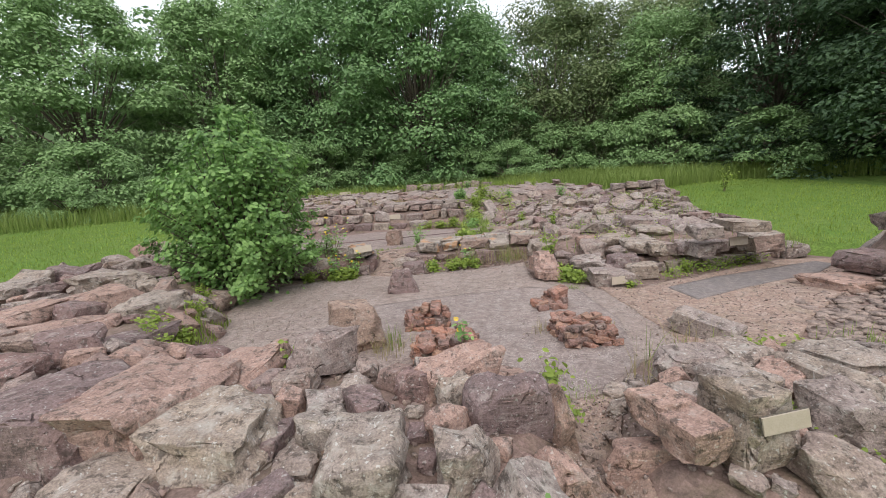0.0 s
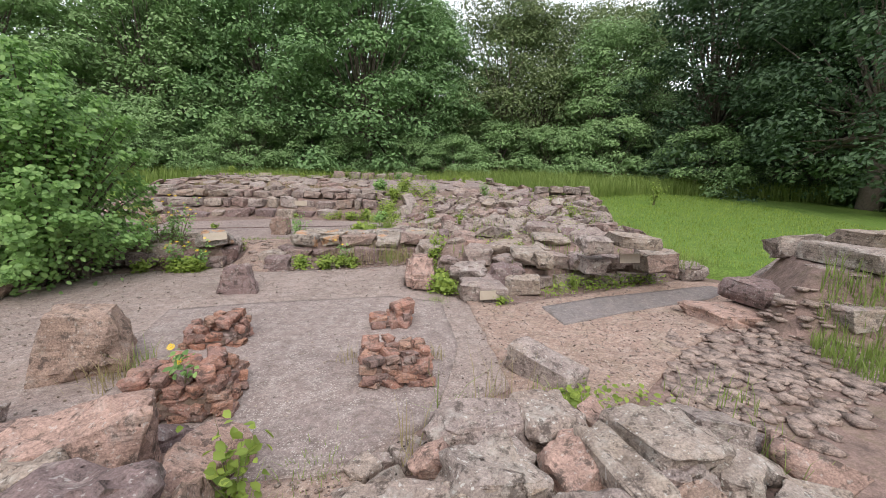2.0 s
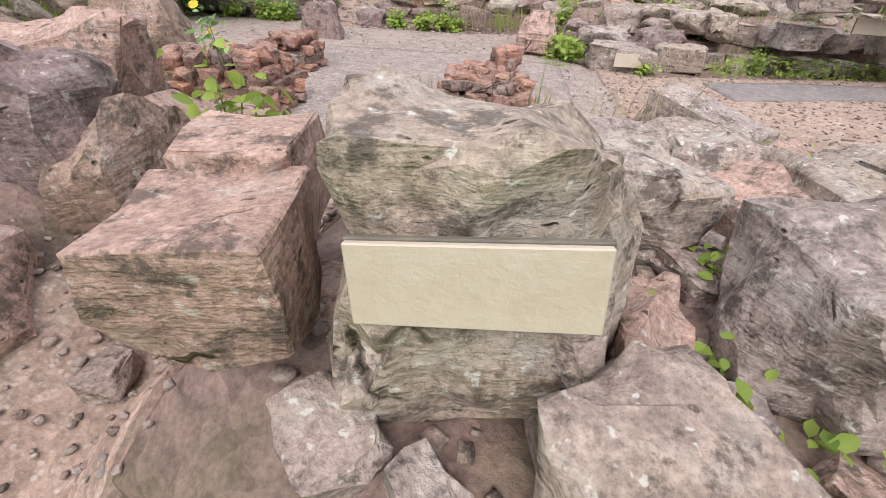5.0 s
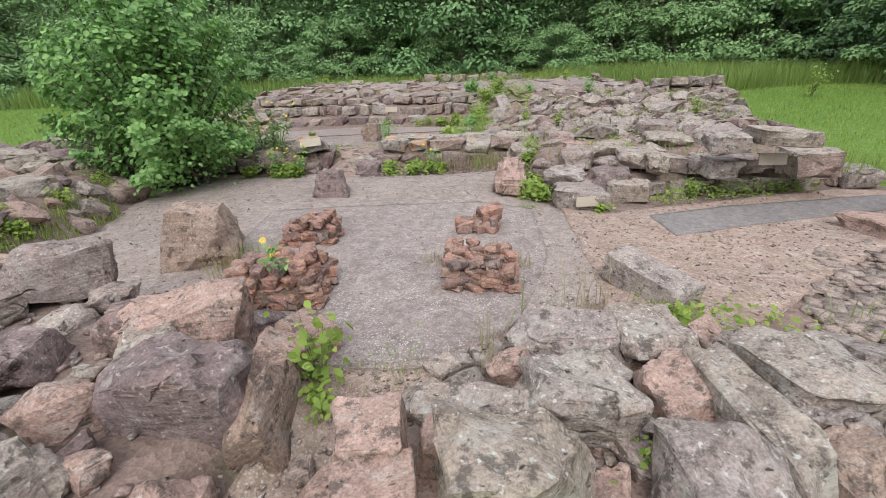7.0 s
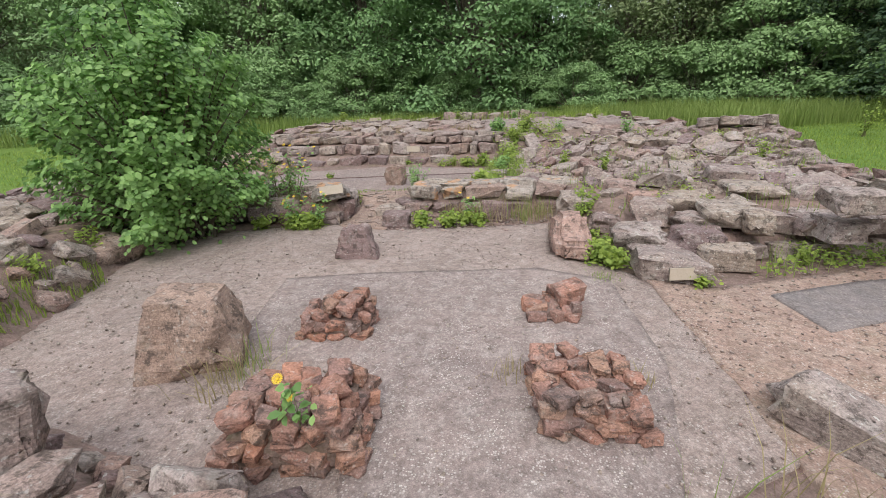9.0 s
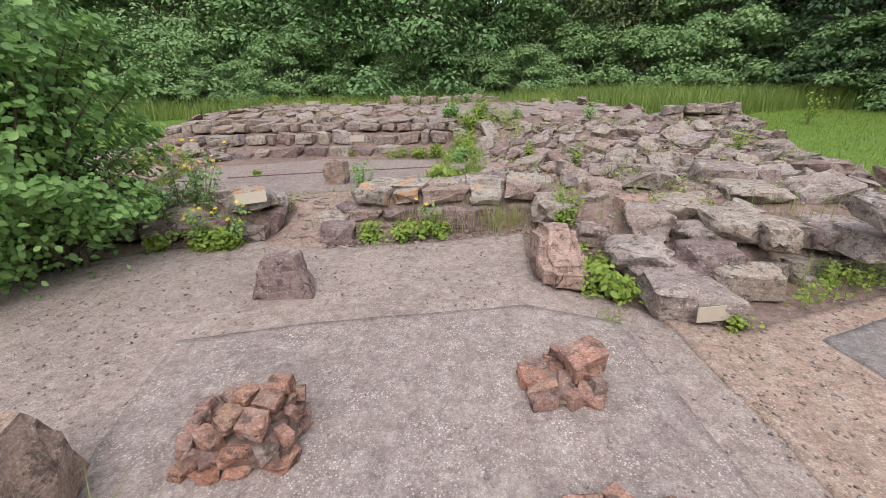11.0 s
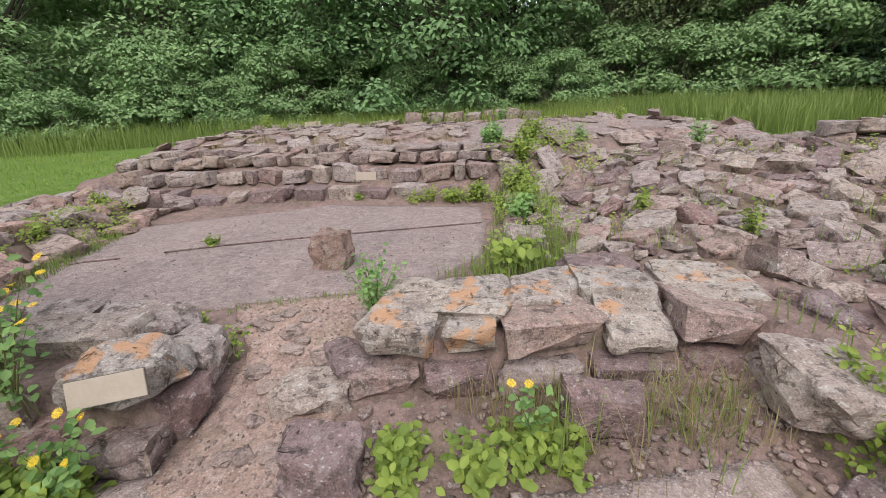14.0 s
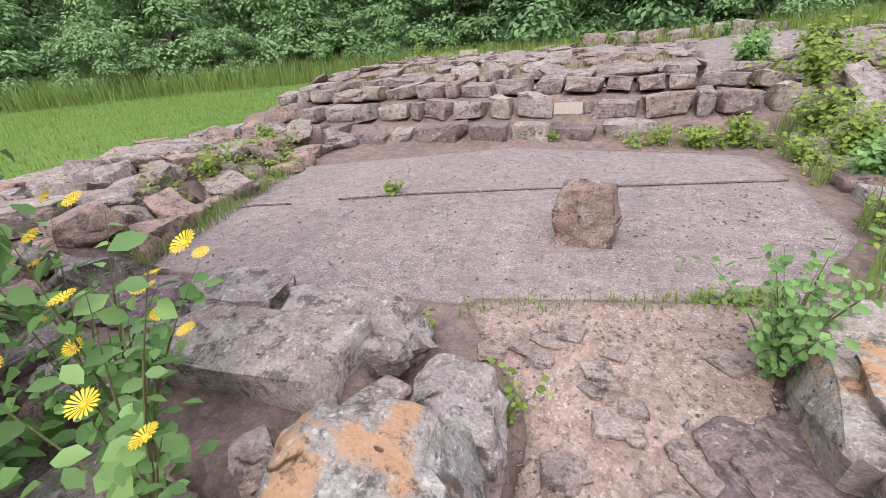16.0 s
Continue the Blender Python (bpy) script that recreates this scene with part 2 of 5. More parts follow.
bark = plain("grey-brown bark", (0.08, 0.06, 0.045), (0.16, 0.13, 0.1), 14)
stem_mat = plain("green-brown stem", (0.12, 0.13, 0.05), (0.2, 0.19, 0.09))
petal = plain("yellow petals", (0.75, 0.5, 0.02), (0.85, 0.6, 0.04), 60, 0.6)
plaque_mat = plain("cream painted plaque", (0.43, 0.36, 0.285), (0.48, 0.41, 0.335), 25, 0.6)
plaque_edge = plain("dark plaque back plate", (0.1, 0.085, 0.07), (0.16, 0.14, 0.11))


# ---- small mesh helpers ----
def mesh_of(name, verts, faces, material, smooth=False):
    me = bpy.data.meshes.new(name)
    me.from_pydata([tuple(v) for v in verts], [], faces)
    me.materials.append(material)
    if smooth:
        me.polygons.foreach_set("use_smooth", [True] * len(me.polygons))
    me.update()
    return me


def of_bmesh(name, bm, material, smooth=False):
    me = bpy.data.meshes.new(name)
    bm.to_mesh(me)
    bm.free()
    me.materials.append(material)
    if smooth:
        me.polygons.foreach_set("use_smooth", [True] * len(me.polygons))
    return me


def part(name, data, parent, label="", m=None):
    ob = new(name, data)
    ob.parent = parent
    if m is not None:
        ob.matrix_local = m
    return tagged(ob, label)


def inside(x, y, poly):
    hit = False
    for (x0, y0), (x1, y1) in zip(poly, poly[1:] + poly[:1]):
        if (y0 > y) != (y1 > y) and x < (x1 - x0) * (y - y0) / (y1 - y0) + x0:
            hit = not hit
    return hit


def gap(x, y, poly):
    best = 1e9
    for (x0, y0), (x1, y1) in zip(poly, poly[1:] + poly[:1]):
        dx, dy = x1 - x0, y1 - y0
        k = max(0, min(1, ((x - x0) * dx + (y - y0) * dy) / (dx * dx + dy * dy + 1e-9)))
        best = min(best, math.hypot(x - x0 - k * dx, y - y0 - k * dy))
    return best


def step(a, b, v):
    k = max(0.0, min(1.0, (v - a) / (b - a)))
    return k * k * (3 - 2 * k)


# ---- plan ----
RUIN = [(-3.6, 1.2), (0.8, 1.25), (1.2, 1.9), (3.2, 1.7), (4.6, 2.3), (7.2, 4.2), (7.4, 6.2), (6.0, 7.3), (5.2, 9.0), (6.3, 12.0),
        (6.2, 13.4), (4.4, 16.4), (3.4, 18.6), (-7.2, 18.6), (-8.0, 14.5), (-7.2, 9.0), (-7.0, 5.5), (-5.4, 3.0)]
# each mass of masonry: outline, height of its top, and how steeply its sides fall
MASSES = {
    "front_wall": ([(-3.4, 2.2), (-1.2, 1.7), (0.55, 1.65), (0.75, 2.6), (0.2, 2.9), (-1.3, 3.05), (-2.2, 3.1), (-3.2, 3.2)], lambda x, y: 0.25 - 0.06 * x * (x < 0), 0.8),
    "left_wall": ([(-3.6, 2.6), (-2.6, 3.5), (-3.0, 4.4), (-3.4, 5.2), (-4.0, 6.2), (-4.2, 7.6), (-6.4, 7.6), (-6.2, 5.0), (-4.8, 3.2)], lambda x, y: 0.43, 1.0),
    "right_front_wall": ([(1.35, 2.05), (1.75, 1.9), (2.6, 2.05), (3.6, 2.3), (3.5, 3.0), (2.7, 3.3), (2.1, 3.25), (1.75, 2.9), (1.35, 2.6)], lambda x, y: 0.15, 1.0),
    "outer_right_wall": ([(5.3, 4.9), (6.0, 4.4), (7.2, 4.6), (7.3, 5.8), (6.6, 6.2), (5.7, 5.7)], lambda x, y: 0.72, 1.6),
    "terrace": ([(2.45, 6.4), (3.4, 6.85), (4.3, 7.1), (5.1, 7.4), (5.0, 8.6), (5.6, 10.5), (5.9, 12.4), (3.0, 13.0), (0.6, 12.2), (0.55, 10.0), (1.3, 9.1), (1.55, 8.2), (1.9, 7.3)],
                lambda x, y: 0.10 + 0.34 * step(6.2, 8.0, y) + 0.42 * step(9.5, 13.0, y) + 0.04 * (x - 2) - (0.16 + 0.3 * step(10, 12.5, y)) * step(2.4, 0.6, x) * step(9.0, 10.0, y), 1.6),
    "dividing_wall": ([(-0.6, 8.05), (0.1, 8.1), (1.6, 8.35), (1.45, 8.85), (0.7, 8.75), (-0.3, 8.45), (-0.6, 8.35)], lambda x, y: 0.33, 4.0),
    "side_dividing_wall": ([(-1.65, 7.5), (-1.65, 7.75), (-2.1, 8.0), (-4.6, 8.1), (-4.6, 7.45), (-2.4, 7.4)], lambda x, y: 0.36, 4.0),
    "west_wall": ([(-4.2, 8.2), (-4.9, 9.4), (-5.2, 11.0), (-5.4, 12.0), (-7.0, 12.0), (-6.6, 8.2)], lambda x, y: 0.40, 1.4),
    "far_bench": ([(-6.2, 12.4), (-0.3, 12.55), (0.4, 12.8), (0.4, 13.5), (-6.2, 13.5)], lambda x, y: 0.42, 6.0),
    "far_wall": ([(-7.2, 12.85), (-0.4, 12.95), (0.6, 12.9), (2.2, 13.2), (5.4, 13.0), (3.6, 16.4), (3.0, 18.0), (-7.0, 18.0)], lambda x, y: 0.66 + 0.44 * step(12.7, 15.2, y) + 0.03 * max(0, y - 15), 3.0),
}
FLOOR_1 = [(-2.2, 3.3), (-0.9, 3.15), (0.7, 2.85), (1.4, 3.05), (1.7, 3.5), (2.3, 3.9), (2.3, 5.4), (2.0, 6.0), (1.3, 6.5), (1.3, 7.6), (-0.8, 7.1), (-1.3, 7.4), (-2.6, 6.9), (-3.5, 6.2), (-2.9, 5.0), (-2.65, 4.0)]
FLOOR_2 = [(-3.9, 8.4), (-1.95, 8.6), (-0.5, 9.05), (-0.05, 9.8), (-0.05, 10.9), (-0.15, 11.75), (-2.5, 12.0), (-4.75, 10.8), (-4.5, 9.2)]


def lawn(x, y):
    return -0.14 * step(4, 1.5, y) + 0.036 * max(0, min(y, 7.5) - 2) + 0.05 * max(0, min(y, 28) - 7.5) + 0.03 * max(0, min(-x, 25) - 5) - 0.015 * max(0, min(x, 25) - 8) + 0.03 * noise.noise((x * 0.3, y * 0.3, 0))


def base(x, y):
    return 0.2 * step(7.3, 8.5, y) + 0.35 * step(12.0, 13.0, y) - 0.16 * step(2.9, 2.2, y) + 0.1 * step(3.2, 5.2, x) * step(6.0, 4.5, y)


def height(x, y):
    h = base(x, y)
    for outline, top, fall in MASSES.values():
        t = top(x, y)
        if not inside(x, y, outline):
            d = gap(x, y, outline)
            if d > 1.2:
                continue
            t -= d * fall
        h = max(h, t)
    return h + 0.05 * noise.noise((x * 2.1, y * 2.1, 3)) * (1 if h - base(x, y) > 0.05 else 0.15)


# ---- ground: one sheet of grass to the horizon, kept below the ruin's own ground ----
def ground_height(x, y):
    z = lawn(x, y)
    if inside(x, y, RUIN):
        z = min(z, height(x, y)) - 0.35 * step(0.0, 0.5, gap(x, y, RUIN))
    return z


xs = [-900, -300, -120, -60, -40] + [-30 + 0.5 * i for i in range(30)] + [-15 + 0.25 * i for i in range(121)] + [15.5 + 0.5 * i for i in range(30)] + [40, 60, 120, 300, 900]
ys = [-900, -200, -60, -25, -12, -8, -6, -4, -3, -2, -1.5, -1] + [-0.75 + 0.25 * i for i in range(85)] + [20.5 + i * 0.8 for i in range(20)] + [40, 60, 120, 300, 900]
gv = [(x, y, ground_height(x, y) + 4.0 * step(30, 120, math.hypot(x, y - 8))) for y in ys for x in xs]
gf = [(j * len(xs) + i, j * len(xs) + i + 1, (j + 1) * len(xs) + i + 1, (j + 1) * len(xs) + i) for j in range(len(ys) - 1) for i in range(len(xs) - 1)]
tagged(new("ground", mesh_of("ground", gv, gf, lawn_mat, True)), "mown green lawn rising gently towards the trees", "lawn", kind="structure")


wood_far = leaf_material("far dark woods", (0.05, 0.09, 0.035), (0.12, 0.19, 0.07), 0.1)
bv, bf = [], []
for k in range(181):
    a = k * math.tau / 180
    for j in range(13):
        f = j / 12
        r = 56 + 9 * f + 2.5 * noise.noise((math.cos(a) * 9, math.sin(a) * 9, j * 0.7))
        bv.append((r * math.cos(a), 8 + r * math.sin(a), -1 + (15 + 3 * noise.noise((math.cos(a) * 6, math.sin(a) * 6, 2))) * f))
for k in range(180):
    for j in range(12):
        bf.append((k * 13 + j, (k + 1) * 13 + j, (k + 1) * 13 + j + 1, k * 13 + j + 1))
tagged(new("backdrop", mesh_of("backdrop", bv, bf, wood_far, True)), "dark green wooded slopes in the distance", "woods", kind="structure")


def sheet(name, outline, z_of, material, cell, label, category, lift=0.0):
    """A patch of ground within an outline, as a closed grid with a turned-down edge."""
    x0, x1 = min(p[0] for p in outline), max(p[0] for p in outline)
    y0, y1 = min(p[1] for p in outline), max(p[1] for p in outline)
    nx, ny = int((x1 - x0) / cell) + 2, int((y1 - y0) / cell) + 2
    bm = bmesh.new()
    grid = {}

    def vert(i, j):
        if (i, j) not in grid:
            x, y = x0 + i * cell, y0 + j * cell
            x, y = x + 0.3 * cell * noise.noise((x * 9, y * 9, 1)), y + 0.3 * cell * noise.noise((x * 9, y * 9, 7))
            grid[i, j] = bm.verts.new((x, y, z_of(x, y) + lift))
        return grid[i, j]

    for j in range(ny):
        for i in range(nx):
            if inside(x0 + (i + 0.5) * cell, y0 + (j + 0.5) * cell, outline):
                bm.faces.new([vert(i, j), vert(i + 1, j), vert(i + 1, j + 1), vert(i, j + 1)])
    for v in {v for e in bm.edges if e.is_boundary for v in e.verts}:
        best = None
        for (ax, ay), (bx, by) in zip(outline, outline[1:] + outline[:1]):
            dx, dy = bx - ax, by - ay
            k = max(0, min(1, ((v.co.x - ax) * dx + (v.co.y - ay) * dy) / (dx * dx + dy * dy)))
            px, py = ax + k * dx, ay + k * dy
            d = math.hypot(v.co.x - px, v.co.y - py)
            if best is None or d < best[0]:
                best = d, px, py
        w = 0.35 * cell * noise.noise((best[1] * 4, best[2] * 4, 5))
        v.co.x, v.co.y = best[1] + w, best[2] + w
    rim = [e for e in bm.edges if e.is_boundary]
    made = bmesh.ops.extrude_edge_only(bm, edges=rim)["geom"]
    for v in made:
        if isinstance(v, bmesh.types.BMVert):
            v.co.z -= 0.12
    bmesh.ops.recalc_face_normals(bm, faces=bm.faces)
    return tagged(new(name, of_bmesh(name, bm, material, True)), label, category, kind="structure")


sheet("ruin_ground", RUIN, height, mortar, 0.07, "pinkish mortar and earth fill between the ruined walls", "ground")
sheet("floor_1", FLOOR_1, lambda x, y: base(x, y) + 0.012 * noise.noise((x * 0.8, y * 0.8, 2)), gravel_floor, 0.06, "pale trodden gravel floor of the first room", "floor", 0.02)
sheet("floor_2", FLOOR_2, lambda x, y: 0.2 + 0.01 * noise.noise((x * 0.8, y * 0.8, 2)), plaster, 0.06, "smooth purple-grey plaster floor of the second room", "floor", 0.02)

# ---- stones: a few shapes of each kind, shared between the pieces ----
def rock(seed, box=0.0, detail=1):
    """An angular boulder within the unit cube: the hull of scattered points, edges worn, faces uneven. box: 1 for squared blocks."""
    rnd = random.Random(seed)
    bm = bmesh.new()
    for sx in (-1, 1):
        for sy in (-1, 1):
            for sz in (-1, 1):
                j = 0.62 - 0.45 * box
                bm.verts.new((sx * 0.5 * (1 - rnd.uniform(0, j)), sy * 0.5 * (1 - rnd.uniform(0, j)), sz * 0.5 * (1 - rnd.uniform(0, j * 0.9))))
    for _ in range(9 - int(5 * box)):
        v = Vector([rnd.gauss(0, 1) for _ in range(3)]).normalized() * (0.55 - 0.04 * box)
        bm.verts.new(v)
    hull = bmesh.ops.convex_hull(bm, input=bm.verts)
    bmesh.ops.delete(bm, geom=[g for g in hull["geom_interior"] if isinstance(g, bmesh.types.BMVert)], context="VERTS")
    bmesh.ops.dissolve_limit(bm, angle_limit=0.2, verts=bm.verts, edges=bm.edges)
    bmesh.ops.bevel(bm, geom=bm.edges[:], offset=0.055, segments=2, profile=0.55, affect="EDGES", clamp_overlap=True)
    bmesh.ops.triangulate(bm, faces=bm.faces)
    for _ in range(detail):
        long = [e for e in bm.edges if e.calc_length() > 0.13]
        bmesh.ops.subdivide_edges(bm, edges=long, cuts=1)
        bmesh.ops.triangulate(bm, faces=[f for f in bm.faces if len(f.verts) > 3])
    off = Vector((seed * 3.7, seed * 1.3, 0))
    for v in bm.verts:
        d = 0.11 * noise.noise(v.co * 2.6 + off) + 0.07 * noise.noise(v.co * 6 + off) + 0.04 * noise.noise(v.co * 14 + off)
        v.co += v.co.normalized() * d
        ledge = 1 + 0.09 * noise.noise((0.3 * v.co.x, 0.3 * v.co.y, v.co.z * 7 + seed)) + 0.04 * noise.noise((v.co.x, v.co.y, v.co.z * 17 + seed))
        v.co.x, v.co.y = v.co.x * ledge, v.co.y * ledge
    bmesh.ops.recalc_face_normals(bm, faces=bm.faces)
    return bm


def rock_meshes(kind, material, seeds, box, detail=1):
    made = []
    for s in seeds:
        me = of_bmesh(kind, rock(s, box, detail), material, True)
        me.set_sharp_from_angle(angle=radians(38))
        made.append(me)
    return made


BOULDERS = {m.name: rock_meshes("boulder", m, range(10 * k, 10 * k + 7), 0.3, 1) for k, m in enumerate((rubble_stone, grey_stone, pale_stone, pink_stone, dark_stone, rust_stone, brown_stone))}
BLOCKS = {m.name: rock_meshes("block", m, range(200 + 10 * k, 200 + 10 * k + 6), 0.6, 1) for k, m in enumerate((rubble_stone, grey_stone, pale_stone, pink_stone, dark_stone, rust_stone, brown_stone))}
FINE = {m.name: rock_meshes("boulder", m, range(10 * k, 10 * k + 7), 0.3, 2) for k, m in enumerate((rubble_stone, grey_stone, pale_stone, pink_stone, dark_stone, rust_stone, brown_stone))}
walls = {}
WALL_LABELS = {
    "front_wall": "tumbled rubble wall of large pink and grey boulders",
    "left_wall": "low broad ruined wall of red and grey rubble",
    "right_front_wall": "low rubble wall of pale pitted blocks beside a gap",
    "outer_right_wall": "ruined outer wall of stacked flat tan stones",
    "terrace": "stepped masonry terrace of flat weathered stones in mortar",
    "dividing_wall": "low dividing wall of squared sandstone blocks",
    "side_dividing_wall": "low dividing wall with yellow flowers on top",
    "west_wall": "tumbled low wall of loose grey and pink stones",
    "far_bench": "projecting bottom course of squared stones, like a bench",
    "far_wall": "broad stepped far wall of coursed rubble stone",
}
for key, lab in WALL_LABELS.items():
    walls[key] = tagged(new(key), lab, "stone wall", kind="structure")
taken = []


def lay(wall, me, x, y, z, sx, sy, sz, yaw=0.0, tx=0.0, ty=0.0, name="stone"):
    """One stone, its middle at x, y, z."""
    ob = part(name, me, walls[wall] if isinstance(wall, str) else wall)
    ob.matrix_local = pose(x, y, z, tx, ty, yaw) @ Matrix.Diagonal((sx, sy, sz, 1))
    return ob


def hero(wall, kind, x, y, top, sx, sy, sz, yaw=0.0, tx=0.0, ty=0.0, shape=0, block=False):
    """A stone that stands out: placed by the middle of its top."""
    lay(wall, (BLOCKS if block else FINE)[kind.name][shape % 6], x, y, top - sz / 2, sx * 1.06, sy * 1.06, sz * 1.08, yaw, tx, ty)
    taken.append((x, y, max(sx, sy) * 0.5))


hero("front_wall", dark_stone, -2.06, 2.17, 0.62, 0.88, 1.03, 0.50, -3, shape=0)
hero("front_wall", pink_stone, -1.52, 2.30, 0.62, 0.74, 0.87, 0.45, -4, shape=1)
hero("front_wall", pink_stone, -1.36, 2.85, 0.50, 0.57, 0.67, 0.45, -4, shape=2)
hero("front_wall", pale_stone, -1.00, 2.09, 0.55, 0.60, 0.62, 0.40, -3, shape=3)
hero("front_wall", grey_stone, -1.36, 1.81, 0.45, 0.50, 0.59, 0.40, -1, shape=4)
hero("front_wall", pale_stone, -0.76, 1.81, 0.36, 0.30, 0.35, 0.35, 0, shape=5)
hero("front_wall", pale_stone, -0.53, 2.00, 0.36, 0.27, 0.34, 0.30, 0, shape=0)
hero("front_wall", pale_stone, -0.16, 1.89, 0.48, 0.39, 0.44, 0.40, -1, shape=1)
hero("front_wall", pale_stone, 0.32, 1.89, 0.48, 0.31, 0.36, 0.42, -2, shape=2)
hero("front_wall", rust_stone, -0.44, 2.12, 0.50, 0.25, 0.29, 0.30, -2, shape=3)
hero("front_wall", pink_stone, 0.27, 2.73, 0.5, 0.62, 0.34, 0.44, 16, shape=5)
hero("front_wall", dark_stone, 0.0, 2.66, 0.44, 0.28, 0.30, 0.40, 10, shape=6)
hero("front_wall", pale_stone, 0.24, 2.54, 0.44, 0.22, 0.2, 0.26, 25, shape=1)
hero("front_wall", dark_stone, 0.56, 2.35, 0.53, 0.48, 0.40, 0.56, 14, tx=8, shape=0)
hero("front_wall", pink_stone, 0.72, 1.98, 0.27, 0.42, 0.3, 0.4, 20, shape=3)
hero("front_wall", dark_stone, -0.77, 2.09, 0.40, 0.30, 0.32, 0.30, 0, shape=1)
hero("front_wall", grey_stone, -1.08, 1.89, 0.32, 0.29, 0.35, 0.30, -2, shape=2)
hero("front_wall", brown_stone, 0.83, 2.43, 0.38, 0.17, 0.38, 0.5, 16, shape=4)
hero("front_wall", grey_stone, -0.44, 2.68, 0.35, 0.20, 0.35, 0.25, -3, shape=3)
hero("right_front_wall", pink_stone, 1.43, 2.03, 0.455, 0.25, 0.25, 0.2, 20, shape=1, block=True)
hero("right_front_wall", pink_stone, 1.345, 2.24, 0.48, 0.23, 0.27, 0.2, 22, shape=4, block=True)
hero("right_front_wall", pale_stone, 1.75, 2.16, 0.575, 0.43, 0.36, 0.44, 2, shape=2)
hero("right_front_wall", grey_stone, 2.37, 2.35, 0.40, 0.39, 0.35, 0.40, 1, shape=3)
hero("right_front_wall", pale_stone, 1.96, 2.65, 0.44, 0.43, 0.33, 0.35, 9, shape=4)
hero("right_front_wall", pale_stone, 2.37, 3.19, 0.34, 0.38, 0.40, 0.30, 9, shape=5)
hero("right_front_wall", pale_stone, 2.56, 2.69, 0.36, 0.18, 0.67, 0.25, 9, shape=1, block=True)
hero("right_front_wall", pale_stone, 2.85, 2.96, 0.38, 0.43, 0.50, 0.30, 9, shape=0)
hero("right_front_wall", pale_stone, 1.68, 2.53, 0.36, 0.56, 0.18, 0.30, 10, shape=3)
hero("right_front_wall", pink_stone, 1.53, 2.38, 0.36, 0.18, 0.17, 0.30, 13, shape=2)
hero("right_front_wall", brown_stone, 2.76, 2.52, 0.34, 0.25, 0.28, 0.35, 9, shape=4)
hero("right_front_wall", grey_stone, 2.83, 2.74, 0.30, 0.34, 0.14, 0.30, 10, shape=2)
hero("right_front_wall", pink_stone, 2.38, 2.81, 0.30, 0.30, 0.35, 0.30, 9, shape=5)
hero("right_front_wall", pink_stone, 2.05, 2.29, 0.30, 0.18, 0.29, 0.45, 3, shape=6)
hero("right_front_wall", grey_stone, 1.96, 3.13, 0.30, 0.49, 0.30, 0.25, 9, shape=1)
hero("right_front_wall", pink_stone, 1.34, 2.22, 0.20, 0.49, 0.18, 0.30, 2, shape=3, block=True)
hero("right_front_wall", grey_stone, 1.69, 2.15, 0.10, 0.16, 0.12, 0.20, 11, shape=1, block=True)
hero("terrace", grey_stone, 2.33, 6.05, 0.22, 0.63, 0.53, 0.24, -5, shape=0, block=True)
hero("terrace", grey_stone, 2.19, 6.71, 0.30, 0.49, 0.58, 0.25, -6, shape=2)
hero("terrace", dark_stone, 2.68, 6.54, 0.34, 0.44, 0.50, 0.28, -5, shape=3)
hero("terrace", grey_stone, 2.87, 6.33, 0.24, 0.51, 0.40, 0.24, -4, shape=1, block=True)
hero("terrace", grey_stone, 1.97, 7.27, 0.30, 0.44, 0.52, 0.25, -6, shape=4)
hero("terrace", grey_stone, 2.35, 7.08, 0.48, 0.42, 0.49, 0.25, -7, shape=5)
hero("terrace", rubble_stone, 2.79, 6.91, 0.40, 0.42, 0.49, 0.25, -7, shape=6)
hero("terrace", pale_stone, 3.03, 6.92, 0.48, 0.46, 0.54, 0.22, -6, shape=1)
hero("terrace", pink_stone, 2.36, 7.55, 0.52, 0.41, 0.48, 0.30, -7, shape=0)
hero("terrace", grey_stone, 2.83, 7.49, 0.50, 0.54, 0.64, 0.25, -7, shape=2)
hero("terrace", rubble_stone, 2.24, 8.07, 0.55, 0.43, 0.51, 0.25, -8, shape=4)
hero("terrace", pale_stone, 3.57, 7.69, 0.60, 0.61, 0.71, 0.20, -8, shape=5)
hero("terrace", pale_stone, 3.20, 6.65, 0.50, 0.25, 0.35, 0.25, -7, shape=3)
hero("terrace", grey_stone, 3.57, 8.28, 0.68, 0.56, 0.65, 0.28, -10, shape=2, block=True)
hero("terrace", grey_stone, 1.66, 7.85, 0.40, 0.53, 0.59, 0.30, -8, shape=3)
hero("terrace", grey_stone, 4.26, 6.38, 0.80, 0.55, 0.65, 0.16, -4, shape=0, block=True)
hero("terrace", grey_stone, 3.80, 6.38, 0.75, 0.42, 0.49, 0.20, -3, shape=1, block=True)
hero("terrace", rubble_stone, 4.78, 6.7, 0.54, 0.5, 0.5, 0.3, 1, shape=2, block=True)
hero("terrace", grey_stone, 3.87, 6.60, 0.45, 0.36, 0.42, 0.20, 2, shape=3, block=True)
hero("terrace", grey_stone, 5.61, 7.29, 0.24, 0.42, 0.49, 0.24, 4, shape=4, block=True)
hero("terrace", grey_stone, 3.76, 6.83, 0.40, 0.32, 0.37, 0.20, 2, shape=3)
hero("dividing_wall", rust_stone, -0.5, 8.22, 0.44, 0.46, 0.5, 0.24, -1, shape=0, block=True)
hero("dividing_wall", rust_stone, -0.12, 8.42, 0.46, 0.55, 0.57, 0.24, -1, shape=1, block=True)
